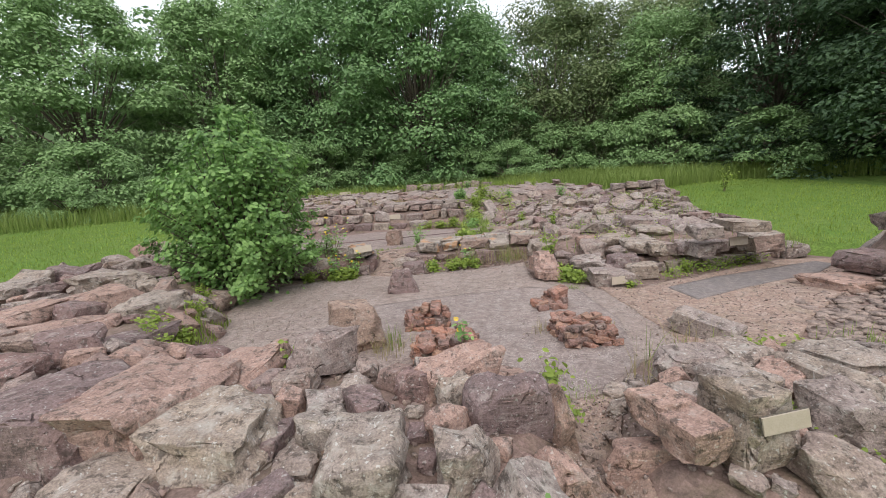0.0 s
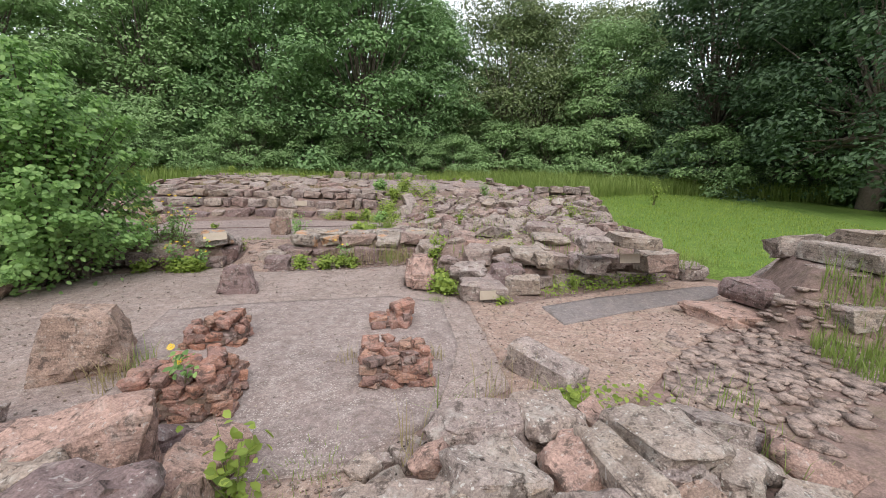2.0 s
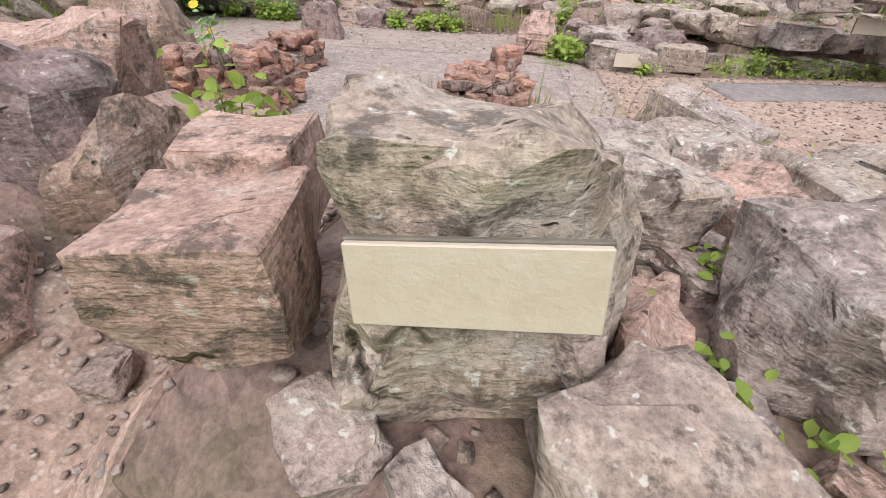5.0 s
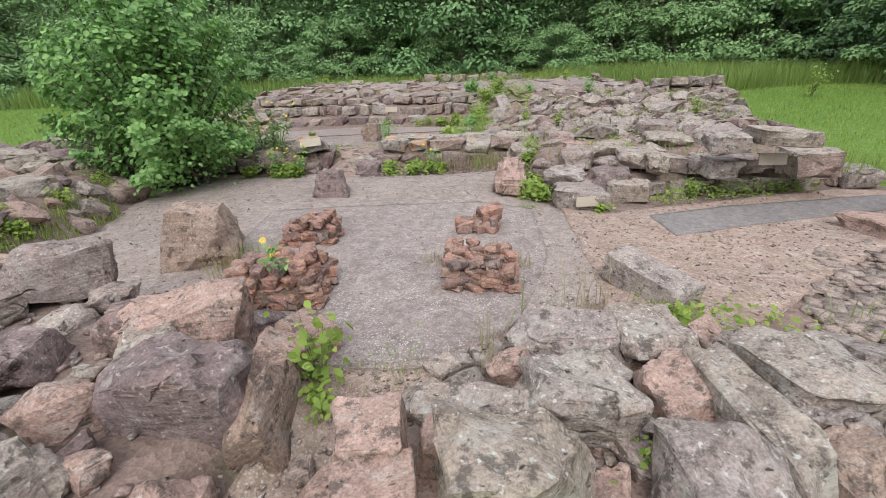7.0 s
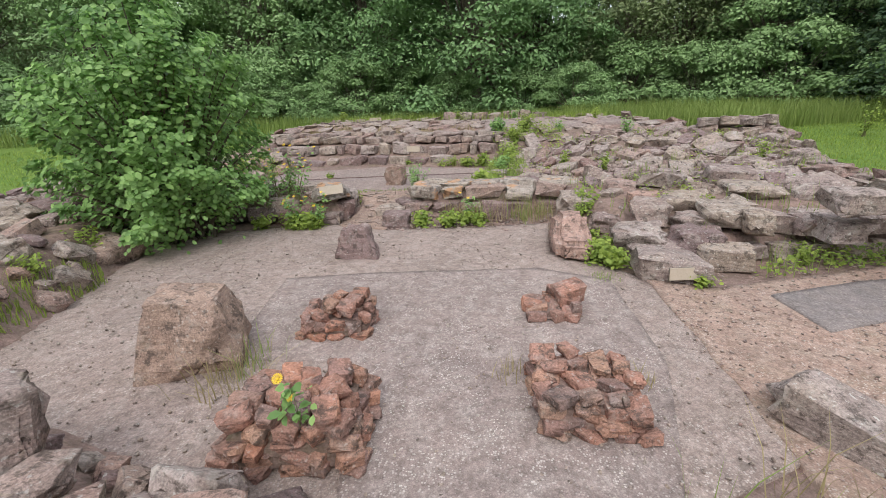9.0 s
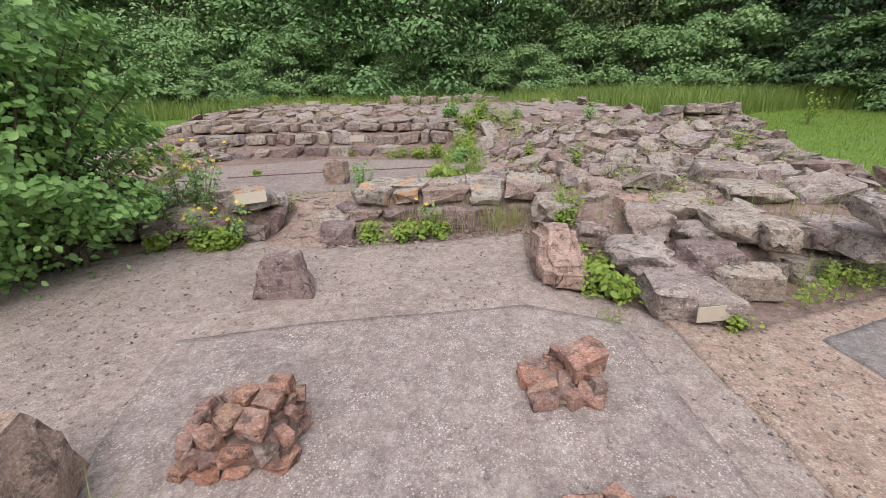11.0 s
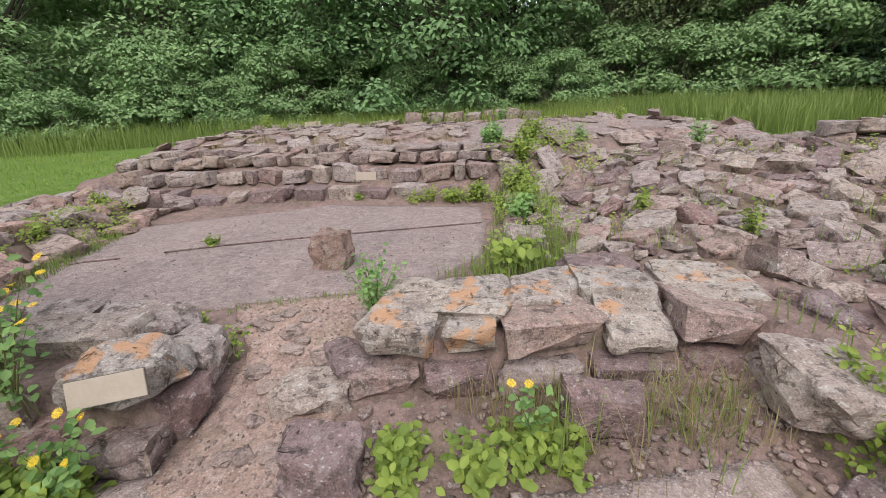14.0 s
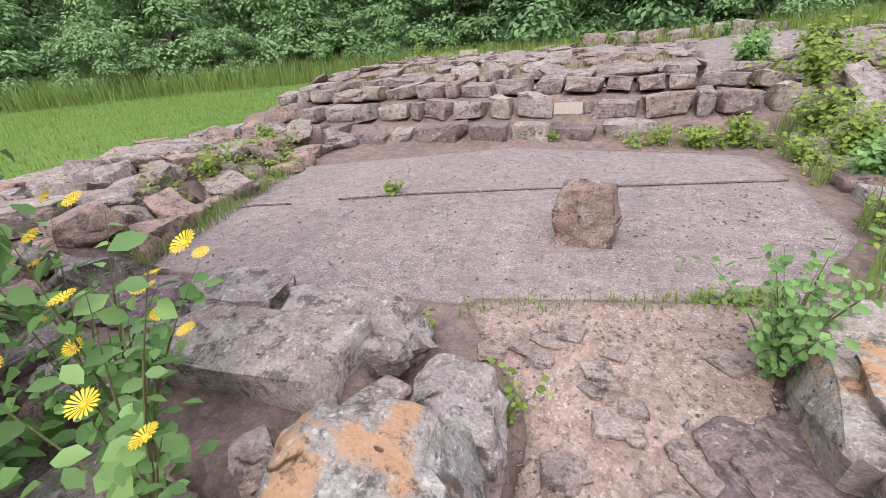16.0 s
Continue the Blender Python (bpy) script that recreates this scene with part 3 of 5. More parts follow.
hero("dividing_wall", rust_stone, 0.36, 8.55, 0.46, 0.44, 0.47, 0.24, -1, shape=2, block=True)
hero("dividing_wall", rust_stone, 0.85, 8.68, 0.46, 0.55, 0.50, 0.24, -1, shape=3, block=True)
hero("dividing_wall", rust_stone, 1.46, 8.71, 0.46, 0.61, 0.67, 0.24, -1, shape=4, block=True)
hero("dividing_wall", dark_stone, 0.59, 7.72, 0.30, 0.42, 0.24, 0.32, -1, shape=1, block=True)
hero("dividing_wall", dark_stone, -0.74, 8.05, 0.26, 0.4, 0.5, 0.22, 30, shape=3)
hero("dividing_wall", grey_stone, -0.95, 7.8, 0.2, 0.42, 0.3, 0.2, 10, shape=1)
hero("dividing_wall", dark_stone, -0.71, 7.38, 0.20, 0.39, 0.29, 0.22, -1, shape=2)
hero("dividing_wall", rust_stone, -0.43, 8.53, 0.47, 0.54, 0.30, 0.20, 9, shape=2)
hero("dividing_wall", dark_stone, 0.86, 9.17, 0.42, 0.58, 0.38, 0.20, 8, shape=5)
hero("dividing_wall", grey_stone, 0.90, 8.71, 0.46, 0.61, 0.35, 0.20, 9, shape=4)
hero("dividing_wall", pale_stone, 1.30, 8.89, 0.45, 0.27, 0.35, 0.22, 8, shape=3)
hero("dividing_wall", grey_stone, 0.37, 9.97, 0.42, 0.43, 0.51, 0.22, 5, shape=1, block=True)
hero("dividing_wall", rust_stone, -0.01, 8.48, 0.46, 0.26, 0.27, 0.20, 9, shape=0)
hero("side_dividing_wall", rust_stone, -1.73, 7.52, 0.56, 0.49, 0.37, 0.24, 11, shape=1)
hero("side_dividing_wall", grey_stone, -2.33, 7.82, 0.50, 0.72, 0.33, 0.28, 10, shape=2, block=True)
hero("side_dividing_wall", grey_stone, -2.21, 8.13, 0.44, 0.63, 0.38, 0.25, 9, shape=3)
hero("side_dividing_wall", grey_stone, -1.66, 7.88, 0.44, 0.31, 0.34, 0.30, 9, shape=4)
hero("side_dividing_wall", grey_stone, -2.90, 8.16, 0.42, 0.54, 0.33, 0.20, 9, shape=1)
hero("side_dividing_wall", dark_stone, -3.21, 7.96, 0.45, 0.48, 0.35, 0.20, 8, shape=5)
hero("side_dividing_wall", dark_stone, -1.65, 7.64, 0.30, 0.36, 0.35, 0.30, 11, shape=0, block=True)
hero("side_dividing_wall", pale_stone, -2.39, 7.41, 0.36, 0.54, 0.38, 0.25, 12, shape=2, block=True)
hero("side_dividing_wall", grey_stone, -2.78, 7.64, 0.42, 0.32, 0.37, 0.20, 11, shape=3)
hero("west_wall", grey_stone, -6.20, 10.07, 0.60, 0.70, 0.82, 0.24, 13, shape=3)
hero("west_wall", pale_stone, -5.53, 10.61, 0.55, 0.58, 0.68, 0.24, 11, shape=5)
hero("west_wall", grey_stone, -6.39, 9.70, 0.50, 0.61, 0.71, 0.24, 14, shape=6, block=True)
hero("west_wall", pale_stone, -6.57, 9.20, 0.50, 0.76, 0.89, 0.24, 15, shape=8, block=True)
hero("west_wall", grey_stone, -5.64, 9.45, 0.35, 0.34, 0.40, 0.24, 17, shape=9)
hero("left_wall", pale_stone, -4.58, 5.26, 0.70, 0.72, 0.84, 0.35, -13, shape=2)
hero("left_wall", dark_stone, -4.51, 5.88, 0.62, 0.7, 0.6, 0.35, -15, shape=3)
hero("left_wall", pink_stone, -3.97, 4.55, 0.62, 0.68, 0.79, 0.35, -9, shape=4)
hero("left_wall", rubble_stone, -3.31, 4.40, 0.55, 0.69, 0.81, 0.35, -9, shape=5)
hero("left_wall", pink_stone, -3.49, 3.61, 0.60, 0.66, 0.58, 0.35, -7, shape=6)
hero("left_wall", dark_stone, -2.78, 3.55, 0.48, 0.58, 0.66, 0.35, -6, shape=7)
hero("left_wall", pink_stone, -4.30, 3.95, 0.66, 0.69, 0.80, 0.35, -8, shape=8)
hero("left_wall", rubble_stone, -3.34, 5.43, 0.30, 0.66, 0.75, 0.35, -9, shape=9)
hero("left_wall", pale_stone, -5.80, 5.11, 0.70, 0.56, 0.66, 0.35, -11, shape=10)
hero("outer_right_wall", pale_stone, 5.85, 5.0, 0.92, 0.72, 0.8, 0.2, 7, shape=0, block=True)
hero("outer_right_wall", grey_stone, 5.74, 4.92, 0.73, 0.66, 0.6, 0.2, 5, shape=1, block=True)
hero("outer_right_wall", rubble_stone, 5.5, 4.66, 0.48, 0.5, 0.5, 0.24, 3, shape=2, block=True)
hero("outer_right_wall", dark_stone, 5.23, 5.39, 0.45, 0.53, 0.62, 0.24, 4, shape=3, block=True)
hero("outer_right_wall", pink_stone, 4.82, 5.27, 0.20, 0.74, 0.70, 0.24, 3, shape=4, block=True)
hero("outer_right_wall", pale_stone, 5.35, 5.15, 0.40, 0.50, 0.59, 0.24, 3, shape=5, block=True)
hero("outer_right_wall", grey_stone, 6.1, 5.1, 1.05, 0.6, 0.6, 0.2, 8, shape=6, block=True)


def scatter(wall, outline, count, size, kinds, seed, flat=0.5, sink=0.3, margin=0.0, room=0.42, tilt=12):
    """Rubble bedded in the mortar: stones that keep clear of one another and of those already laid."""
    rnd = random.Random(seed)
    x0, x1 = min(p[0] for p in outline), max(p[0] for p in outline)
    y0, y1 = min(p[1] for p in outline), max(p[1] for p in outline)
    made = tries = 0
    while made < count and tries < count * 40:
        tries += 1
        x, y = rnd.uniform(x0, x1), rnd.uniform(y0, y1)
        if not inside(x, y, outline) and gap(x, y, outline) > margin:
            continue
        s = rnd.uniform(*size) * (0.55 if tries > count * 12 else 1)
        if any(math.hypot(x - a, y - b) < (r + s * 0.5) * room * 2 for a, b, r in taken):
            continue
        taken.append((x, y, s * 0.5))
        e = 0.08
        gx, gy = (height(x + e, y) - height(x - e, y)) / (2 * e), (height(x, y + e) - height(x, y - e)) / (2 * e)
        sz = s * rnd.uniform(0.8, 1.2) * flat
        kind = rnd.choice(kinds)
        lean = lambda g: math.degrees(math.atan(max(-0.7, min(0.7, g))))
        m = Matrix.Translation((x, y, height(x, y) + sz * (0.5 - sink))) @ pose(0, 0, 0, lean(gy) + rnd.gauss(0, tilt * 0.5), -lean(gx) + rnd.gauss(0, tilt * 0.5), 0)
        m = m @ pose(0, 0, 0, 0, 0, rnd.uniform(0, 360)) @ Matrix.Diagonal((s * rnd.uniform(0.95, 1.35), s * rnd.uniform(0.7, 1.0), sz, 1))
        part("stone", rnd.choice(BOULDERS[kind.name]), walls[wall]).matrix_local = m
        made += 1


def course(wall, line, z, tall, deep, lengths, kinds, seed, rough=0.02):
    """A row of squared stones along a line, their faces on it, from the height z up."""
    rnd = random.Random(seed)
    for (x0, y0), (x1, y1) in zip(line, line[1:]):
        run, at = math.hypot(x1 - x0, y1 - y0), 0.0
        ux, uy = (x1 - x0) / run, (y1 - y0) / run
        while at < run - 0.06:
            w = min(rnd.uniform(*lengths), run - at)
            h, d = tall * rnd.uniform(0.72, 1.15), deep * rnd.uniform(0.8, 1.2)
            mid, back = at + w / 2, d / 2 + rnd.gauss(0, rough)
            x, y = x0 + ux * mid - uy * back, y0 + uy * mid + ux * back
            lay(wall, rnd.choice(BLOCKS[rnd.choice(kinds).name]), x, y, z + h / 2, w * 1.0, d, h * 1.04, math.degrees(math.atan2(uy, ux)) + rnd.gauss(0, 5), rnd.gauss(0, 4), rnd.gauss(0, 4))
            taken.append((x, y, min(w, d) * 0.5))
            at += w + rnd.uniform(0.005, 0.02)


ANY = (rubble_stone, rubble_stone, grey_stone, pink_stone, dark_stone)
course("far_bench", [(-5.9, 12.05), (-4.0, 12.15), (-2.1, 12.2), (-0.4, 12.35)], 0.17, 0.25, 0.5, (0.35, 0.8), (grey_stone, dark_stone), 1)
course("far_wall", [(-6.8, 12.5), (-4.0, 12.55), (-0.4, 12.6), (0.5, 12.7)], 0.44, 0.27, 0.42, (0.3, 0.65), (grey_stone, rubble_stone), 2, 0.04)
course("far_wall", [(-7.0, 12.95), (-3.6, 12.95), (0.2, 12.95)], 0.70, 0.2, 0.42, (0.25, 0.6), (grey_stone, rubble_stone), 3, 0.05)
course("far_wall", [(-7.0, 13.5), (-3.0, 13.5), (0.2, 13.3)], 0.84, 0.16, 0.5, (0.3, 0.8), (grey_stone, rubble_stone), 4, 0.06)
course("far_wall", [(-6.8, 17.4), (-4.6, 17.6), (-2.8, 17.6)], 1.12, 0.2, 0.4, (0.3, 0.6), (grey_stone, rubble_stone), 5, 0.05)
course("far_wall", [(-2.4, 17.4), (0.0, 17.4), (1.2, 17.2)], 1.15, 0.3, 0.4, (0.3, 0.6), (grey_stone, rubble_stone), 6, 0.05)
course("dividing_wall", [(-0.75, 7.78), (0.1, 7.85), (1.6, 8.08)], 0.08, 0.19, 0.4, (0.3, 0.6), (dark_stone, rubble_stone), 7)
course("dividing_wall", [(-0.66, 7.9), (0.1, 7.97), (1.55, 8.15)], 0.25, 0.19, 0.5, (0.38, 0.62), (rust_stone, rubble_stone, grey_stone), 8)
course("dividing_wall", [(1.5, 9.05), (0.7, 9.0), (-0.3, 8.65), (-0.75, 8.5)], 0.24, 0.2, 0.42, (0.3, 0.55), (rust_stone, grey_stone), 9)
course("side_dividing_wall", [(-4.5, 7.2), (-2.4, 7.12), (-1.5, 7.25)], 0.0, 0.22, 0.4, (0.3, 0.6), (dark_stone, rubble_stone), 10)
course("terrace", [(2.15, 6.1), (3.4, 6.55), (4.4, 6.8), (5.5, 7.2)], 0.0, 0.2, 0.45, (0.35, 0.7), (grey_stone, rubble_stone), 11)
course("terrace", [(3.3, 6.75), (4.2, 6.85), (5.2, 7.25)], 0.2, 0.2, 0.45, (0.3, 0.6), (grey_stone, rubble_stone), 12)
course("terrace", [(0.15, 12.2), (0.2, 11.2), (0.15, 10.2), (0.05, 9.7)][::-1], 0.18, 0.16, -0.3, (0.35, 0.7), (grey_stone, dark_stone), 19)
for k in range(5):
    course("terrace", [(4.3, 12.0), (5.3, 12.0), (5.9, 12.35), (6.0, 12.9)], 0.35 + 0.17 * k, 0.17, 0.4, (0.22, 0.45), (grey_stone, rubble_stone), 20 + k, 0.015)
scatter("front_wall", MASSES["front_wall"][0], 90, (0.2, 0.42), ANY, 31, 0.7, 0.12, 0.4)
scatter("left_wall", MASSES["left_wall"][0], 130, (0.24, 0.5), ANY, 32, 0.55, 0.12, 0.4, 0.45, 20)
scatter("right_front_wall", MASSES["right_front_wall"][0], 60, (0.16, 0.4), (pale_stone, pale_stone, pink_stone, grey_stone), 33, 0.6, 0.2, 0.35)
scatter("outer_right_wall", MASSES["outer_right_wall"][0], 40, (0.4, 0.7), (grey_stone, pale_stone, rubble_stone), 34, 0.4, 0.25, 0.3)
scatter("terrace", MASSES["terrace"][0], 300, (0.2, 0.5), (grey_stone, grey_stone, rubble_stone, pale_stone, dark_stone), 35, 0.5, 0.34, 0.35, 0.47, 20)
scatter("dividing_wall", MASSES["dividing_wall"][0], 40, (0.2, 0.45), (rust_stone, rubble_stone), 36, 0.4, 0.3)
scatter("side_dividing_wall", MASSES["side_dividing_wall"][0], 50, (0.25, 0.5), ANY, 37, 0.45, 0.3)
scatter("west_wall", MASSES["west_wall"][0], 80, (0.3, 0.55), (rubble_stone, grey_stone, pink_stone), 38, 0.55, 0.08, 0.4)
scatter("far_wall", MASSES["far_wall"][0], 260, (0.3, 0.65), (grey_stone, rubble_stone), 39, 0.25, 0.35, 0.1, 0.45, 6)

# ---- trees ----
def leaves(points, normals, size, rnd, material, name, bend=0.25, aspect=0.62, fold=False):
    """A mesh of single leaves, each a folded six-cornered blade, lying across the given normals."""
    n = len(points)
    nv = np.asarray(normals) + rnd.normal(0, 0.36, (n, 3))
    nv /= np.linalg.norm(nv, axis=1)[:, None] + 1e-9
    d = rnd.normal(0, 1, (n, 3))
    d -= (d * nv).sum(1)[:, None] * nv
    d /= np.linalg.norm(d, axis=1)[:, None] + 1e-9
    w = np.cross(nv, d)
    s = (size * rnd.uniform(0.6, 1.25, n))[:, None]
    p = np.asarray(points)
    a = s * aspect * 0.5
    up = nv * s * bend * 0.5
    if not fold:
        verts = np.stack([p - d * s * 0.5, p - d * s * 0.05 + w * a + up, p + d * s * 0.5, p - d * s * 0.05 - w * a + up], 1).reshape(-1, 3)
        return mesh_of(name, verts.tolist(), np.arange(4 * n).reshape(-1, 4).tolist(), material)
    verts = np.stack([p - d * s * 0.5, p - d * s * 0.12 + w * a + up, p + d * s * 0.22 + w * a * 0.85 + up, p + d * s * 0.5, p + d * s * 0.22 - w * a * 0.85 + up, p - d * s * 0.12 - w * a + up], 1).reshape(-1, 3)
    me = bpy.data.meshes.new(name)
    me.vertices.add(len(verts))
    me.vertices.foreach_set("co", verts.ravel())
    idx = (np.arange(n)[:, None] * 6 + np.array([[0, 1, 2, 3, 0, 3, 4, 5]])).ravel()
    me.loops.add(len(idx))
    me.loops.foreach_set("vertex_index", idx)
    me.polygons.add(2 * n)
    me.polygons.foreach_set("loop_start", np.arange(2 * n) * 4)
    me.update(calc_edges=True)
    me.materials.append(material)
    return me


def limb(bm, a, b, ra, rb, sides=6):
    a, b = Vector(a), Vector(b)
    d = (b - a).normalized()
    u = d.orthogonal().normalized()
    w = d.cross(u)
    rings = []
    for p, r in ((a, ra), (b, rb)):
        rings.append([bm.verts.new(p + (u * math.cos(k * math.tau / sides) + w * math.sin(k * math.tau / sides)) * r) for k in range(sides)])
    for k in range(sides):
        bm.faces.new([rings[0][k], rings[0][(k + 1) % sides], rings[1][(k + 1) % sides], rings[1][k]])
    bm.faces.new(rings[1])


def tree_model(seed, tall, wide, low, clumps, per, leaf, material, label, loose=0.25):
    """A broadleaf tree: trunk and limbs, and a crown of many leafy clumps with gaps between them."""
    rnd, pr = np.random.RandomState(seed), random.Random(seed)
    top = new("tree")
    bm = bmesh.new()
    fork = Vector((pr.uniform(-0.2, 0.2), pr.uniform(-0.2, 0.2), tall * 0.3))
    limb(bm, (0, 0, -0.6), fork, 0.035 * tall, 0.024 * tall, 9)
    pts, nrm = [], []
    for c in range(clumps):
        f = pr.random()
        z = low + (tall - low) * (f ** 0.85)
        k = (z - low) / (tall - low)
        prof = wide * (0.25 + 0.75 * math.sin(math.pi * min(1, 0.38 + 0.6 * k)) ** 0.7)
        ang, rr = pr.uniform(0, math.tau), prof * math.sqrt(pr.uniform(0.25, 1.0)) * pr.uniform(0.8, 1.12)
        mid = np.array([rr * math.cos(ang), rr * math.sin(ang), z])
        if c % 3 == 0:
            limb(bm, fork * (0.7 + 0.3 * pr.random()), Vector(mid) * 0.92, 0.008 * tall, 0.012, 5)
        rad = np.array([1.0, 1.0, 0.7]) * wide * pr.uniform(0.13, 0.26)
        d = rnd.normal(0, 1, (per, 3))
        d[:, 2] = np.abs(d[:, 2]) * 1.1 - 0.2
        d /= np.linalg.norm(d, axis=1)[:, None]
        pts.append(mid + d * rad * (0.72 + (0.32 + loose) * rnd.random_sample((per, 1)) ** 1.6))
        nrm.append(d + np.array([0, 0, 0.6]))
    part("trunk", of_bmesh("trunk", bm, bark, True), top)
    part("crown", leaves(np.concatenate(pts), np.concatenate(nrm), leaf, rnd, material, "crown"), top)
    return tagged(top, label, "tree", "trees round the clearing")


def place(proto, spots, first=True):
    for k, (x, y, s, yaw) in enumerate(spots):
        m = Matrix.Translation((x, y, ground_height(x, y) - 0.25)) @ pose(0, 0, 0, 0, 0, yaw)
        ob = proto if k == 0 else copy_thing(proto, m)
        ob.matrix_basis = m @ Matrix.Diagonal((s, s, s, 1))


place(tree_model(1, 12.0, 5.2, 0.0, 230, 190, 0.22, oak_leaf, "large dark green broadleaf tree with foliage down to the ground"),
      [(-2.6, 26.5, 1.08, 0), (-8.6, 27.5, 1.0, 80), (0.6, 29.5, 0.86, 200), (21, 20.5, 0.95, 140)])
place(tree_model(2, 11.0, 4.6, 0.0, 200, 170, 0.21, lime_leaf, "mid-green broadleaf tree at the wood's edge"),
      [(-14.5, 25, 1.0, 0), (-20, 21.5, 1.0, 120), (12.5, 28, 0.85, 60), (-27, 15, 1.05, 300), (-14, 31, 1.2, 30), (-24, 8, 1.0, 50)])
place(tree_model(3, 11.0, 4.4, 0.2, 170, 150, 0.19, grey_leaf, "loose grey-green willow-like tree with thin branches", 0.7),
      [(9.0, 31, 1.0, 0), (6.2, 30.5, 1.1, 100), (14.5, 33, 1.15, 200), (-17, 31, 1.15, 280), (-31, 21, 1.1, 10)])
place(tree_model(4, 12.5, 5.2, 0.0, 220, 180, 0.22, pine_leaf, "deep blue-green tree casting dark shade at its base"),
      [(18.0, 16.5, 0.95, 0), (16.5, 24.0, 0.95, 150), (24.5, 13.0, 1.05, 250), (24, 26, 1.15, 70), (32, 8, 1.1, 20)])
shrub = tree_model(5, 3.2, 2.6, 0.0, 80, 150, 0.16, lime_leaf, "leafy bush at the wood's edge")
place(tagged(shrub, category="bush"),
      [(-8.5, 23.5, 1.0, 0), (-12.5, 21.0, 1.0, 60), (-16.5, 17.5, 1.0, 120), (-20, 13.5, 1.1, 190), (8.5, 26.5, 1.0, 250), (11.5, 25.0, 1.15, 310), (-3.5, 24.4, 0.75, 20), (2.5, 24.6, 0.8, 95), (-23, 10, 1.0, 330), (5.5, 27.5, 1.1, 15), (14.5, 21.5, 1.0, 45), (19.5, 14.0, 0.9, 75), (-5.8, 25.0, 0.9, 140), (0.2, 25.0, 0.8, 260), (22, 11, 1.0, 100), (-11.5, 20.0, 0.6, 200), (-13.8, 18.0, 0.55, 35), (-15.8, 15.6, 0.6, 280), (-18, 12.8, 0.6, 160), (-10, 21.6, 0.65, 85)])
wood = tree_model(6, 13.5, 5.5, 0.0, 70, 110, 0.42, oak_leaf, "tree of the wood behind, a few added out of view to enclose the light")
# the last three are never seen: added behind the camera to hem in the skylight
place(wood, [(-5, 37, 1.05, 0), (9, 39, 1.0, 40), (-14, 38, 1.0, 80), (18, 38, 1.0, 120), (28, 33, 1.1, 160), (-24, 33, 1.0, 200), (-33, 30, 1.1, 240), (36, 20, 1.1, 280), (-38, 14, 1.1, 320), (-36, 2, 1.0, 10), (38, 4, 1.1, 50),
             (-22, -20, 1.0, 130), (8, -27, 1.0, 170), (30, -12, 1.0, 90)])

# ---- floors and paths in detail ----
sheet("concrete_strip", [(-1.1, 5.35), (-0.25, 5.66), (1.2, 6.0), (1.8, 5.8), (1.95, 4.6), (1.75, 3.5), (1.35, 3.1), (0.75, 2.9), (0.5, 3.2), (0.1, 4.2), (-0.7, 4.1)],
      lambda x, y: 0.012 * noise.noise((x * 0.8, y * 0.8, 2)), slab_mat, 0.06, "worn concrete strip with pale aggregate between the tile stacks", "floor", 0.028)
sheet("red_soil_path", [(2.3, 3.7), (3.0, 3.6), (3.8, 4.4), (5.2, 5.5), (6.0, 6.9), (5.3, 7.0), (4.2, 6.5), (2.6, 5.75), (2.1, 5.9), (2.2, 5.0)], base, red_soil, 0.06, "path of red gravelly soil along the terrace foot", "path", 0.03)
sheet("cement_path", [(2.95, 5.65), (3.75, 6.05), (5.6, 6.72), (5.7, 6.5), (5.2, 6.1), (3.75, 5.45), (3.05, 5.1)], base, grey_slab, 0.05, "blue-grey cement slab set in the soil path", "path", 0.042)
sheet("threshold", [(-1.5, 7.2), (-0.8, 7.1), (-0.75, 8.4), (-0.5, 9.0), (-1.9, 8.62), (-1.45, 8.0)], height, red_soil, 0.06, "gravelly doorway between the two rooms", "floor", 0.03)
sheet("upper_paving", [(-0.4, 14.0), (2.0, 14.3), (3.4, 14.6), (2.8, 16.6), (0.6, 16.8), (-0.6, 15.6)], height, plaster, 0.12, "grey plaster surface on top of the far wall", "paving", 0.06)
sheet("entry_path", [(0.85, 1.6), (1.25, 1.8), (1.25, 2.5), (1.45, 3.05), (0.7, 2.9), (0.85, 2.4)], height, red_soil, 0.05, "red gravel in the gap of the front wall", "path", 0.025)


def seam(pts, z, name, label):
    """A thin raised joint line in a floor."""
    bm = bmesh.new()
    for (x0, y0), (x1, y1) in zip(pts, pts[1:]):
        limb(bm, (x0, y0, z), (x1, y1, z), 0.009, 0.009, 5)
    tagged(new(name, of_bmesh(name, bm, dark_stone)), label, "joint", kind="structure")


seam([(-4.48, 9.27), (-4.2, 9.5), (-3.87, 9.62)], 0.228, "floor_crack", "dark crack across the corner of the plaster floor")
seam([(-3.5, 9.8), (-3.05, 10.01), (-1.74, 10.43), (-0.1, 10.9)], 0.232, "floor_joint", "dark joint line across the plaster floor")


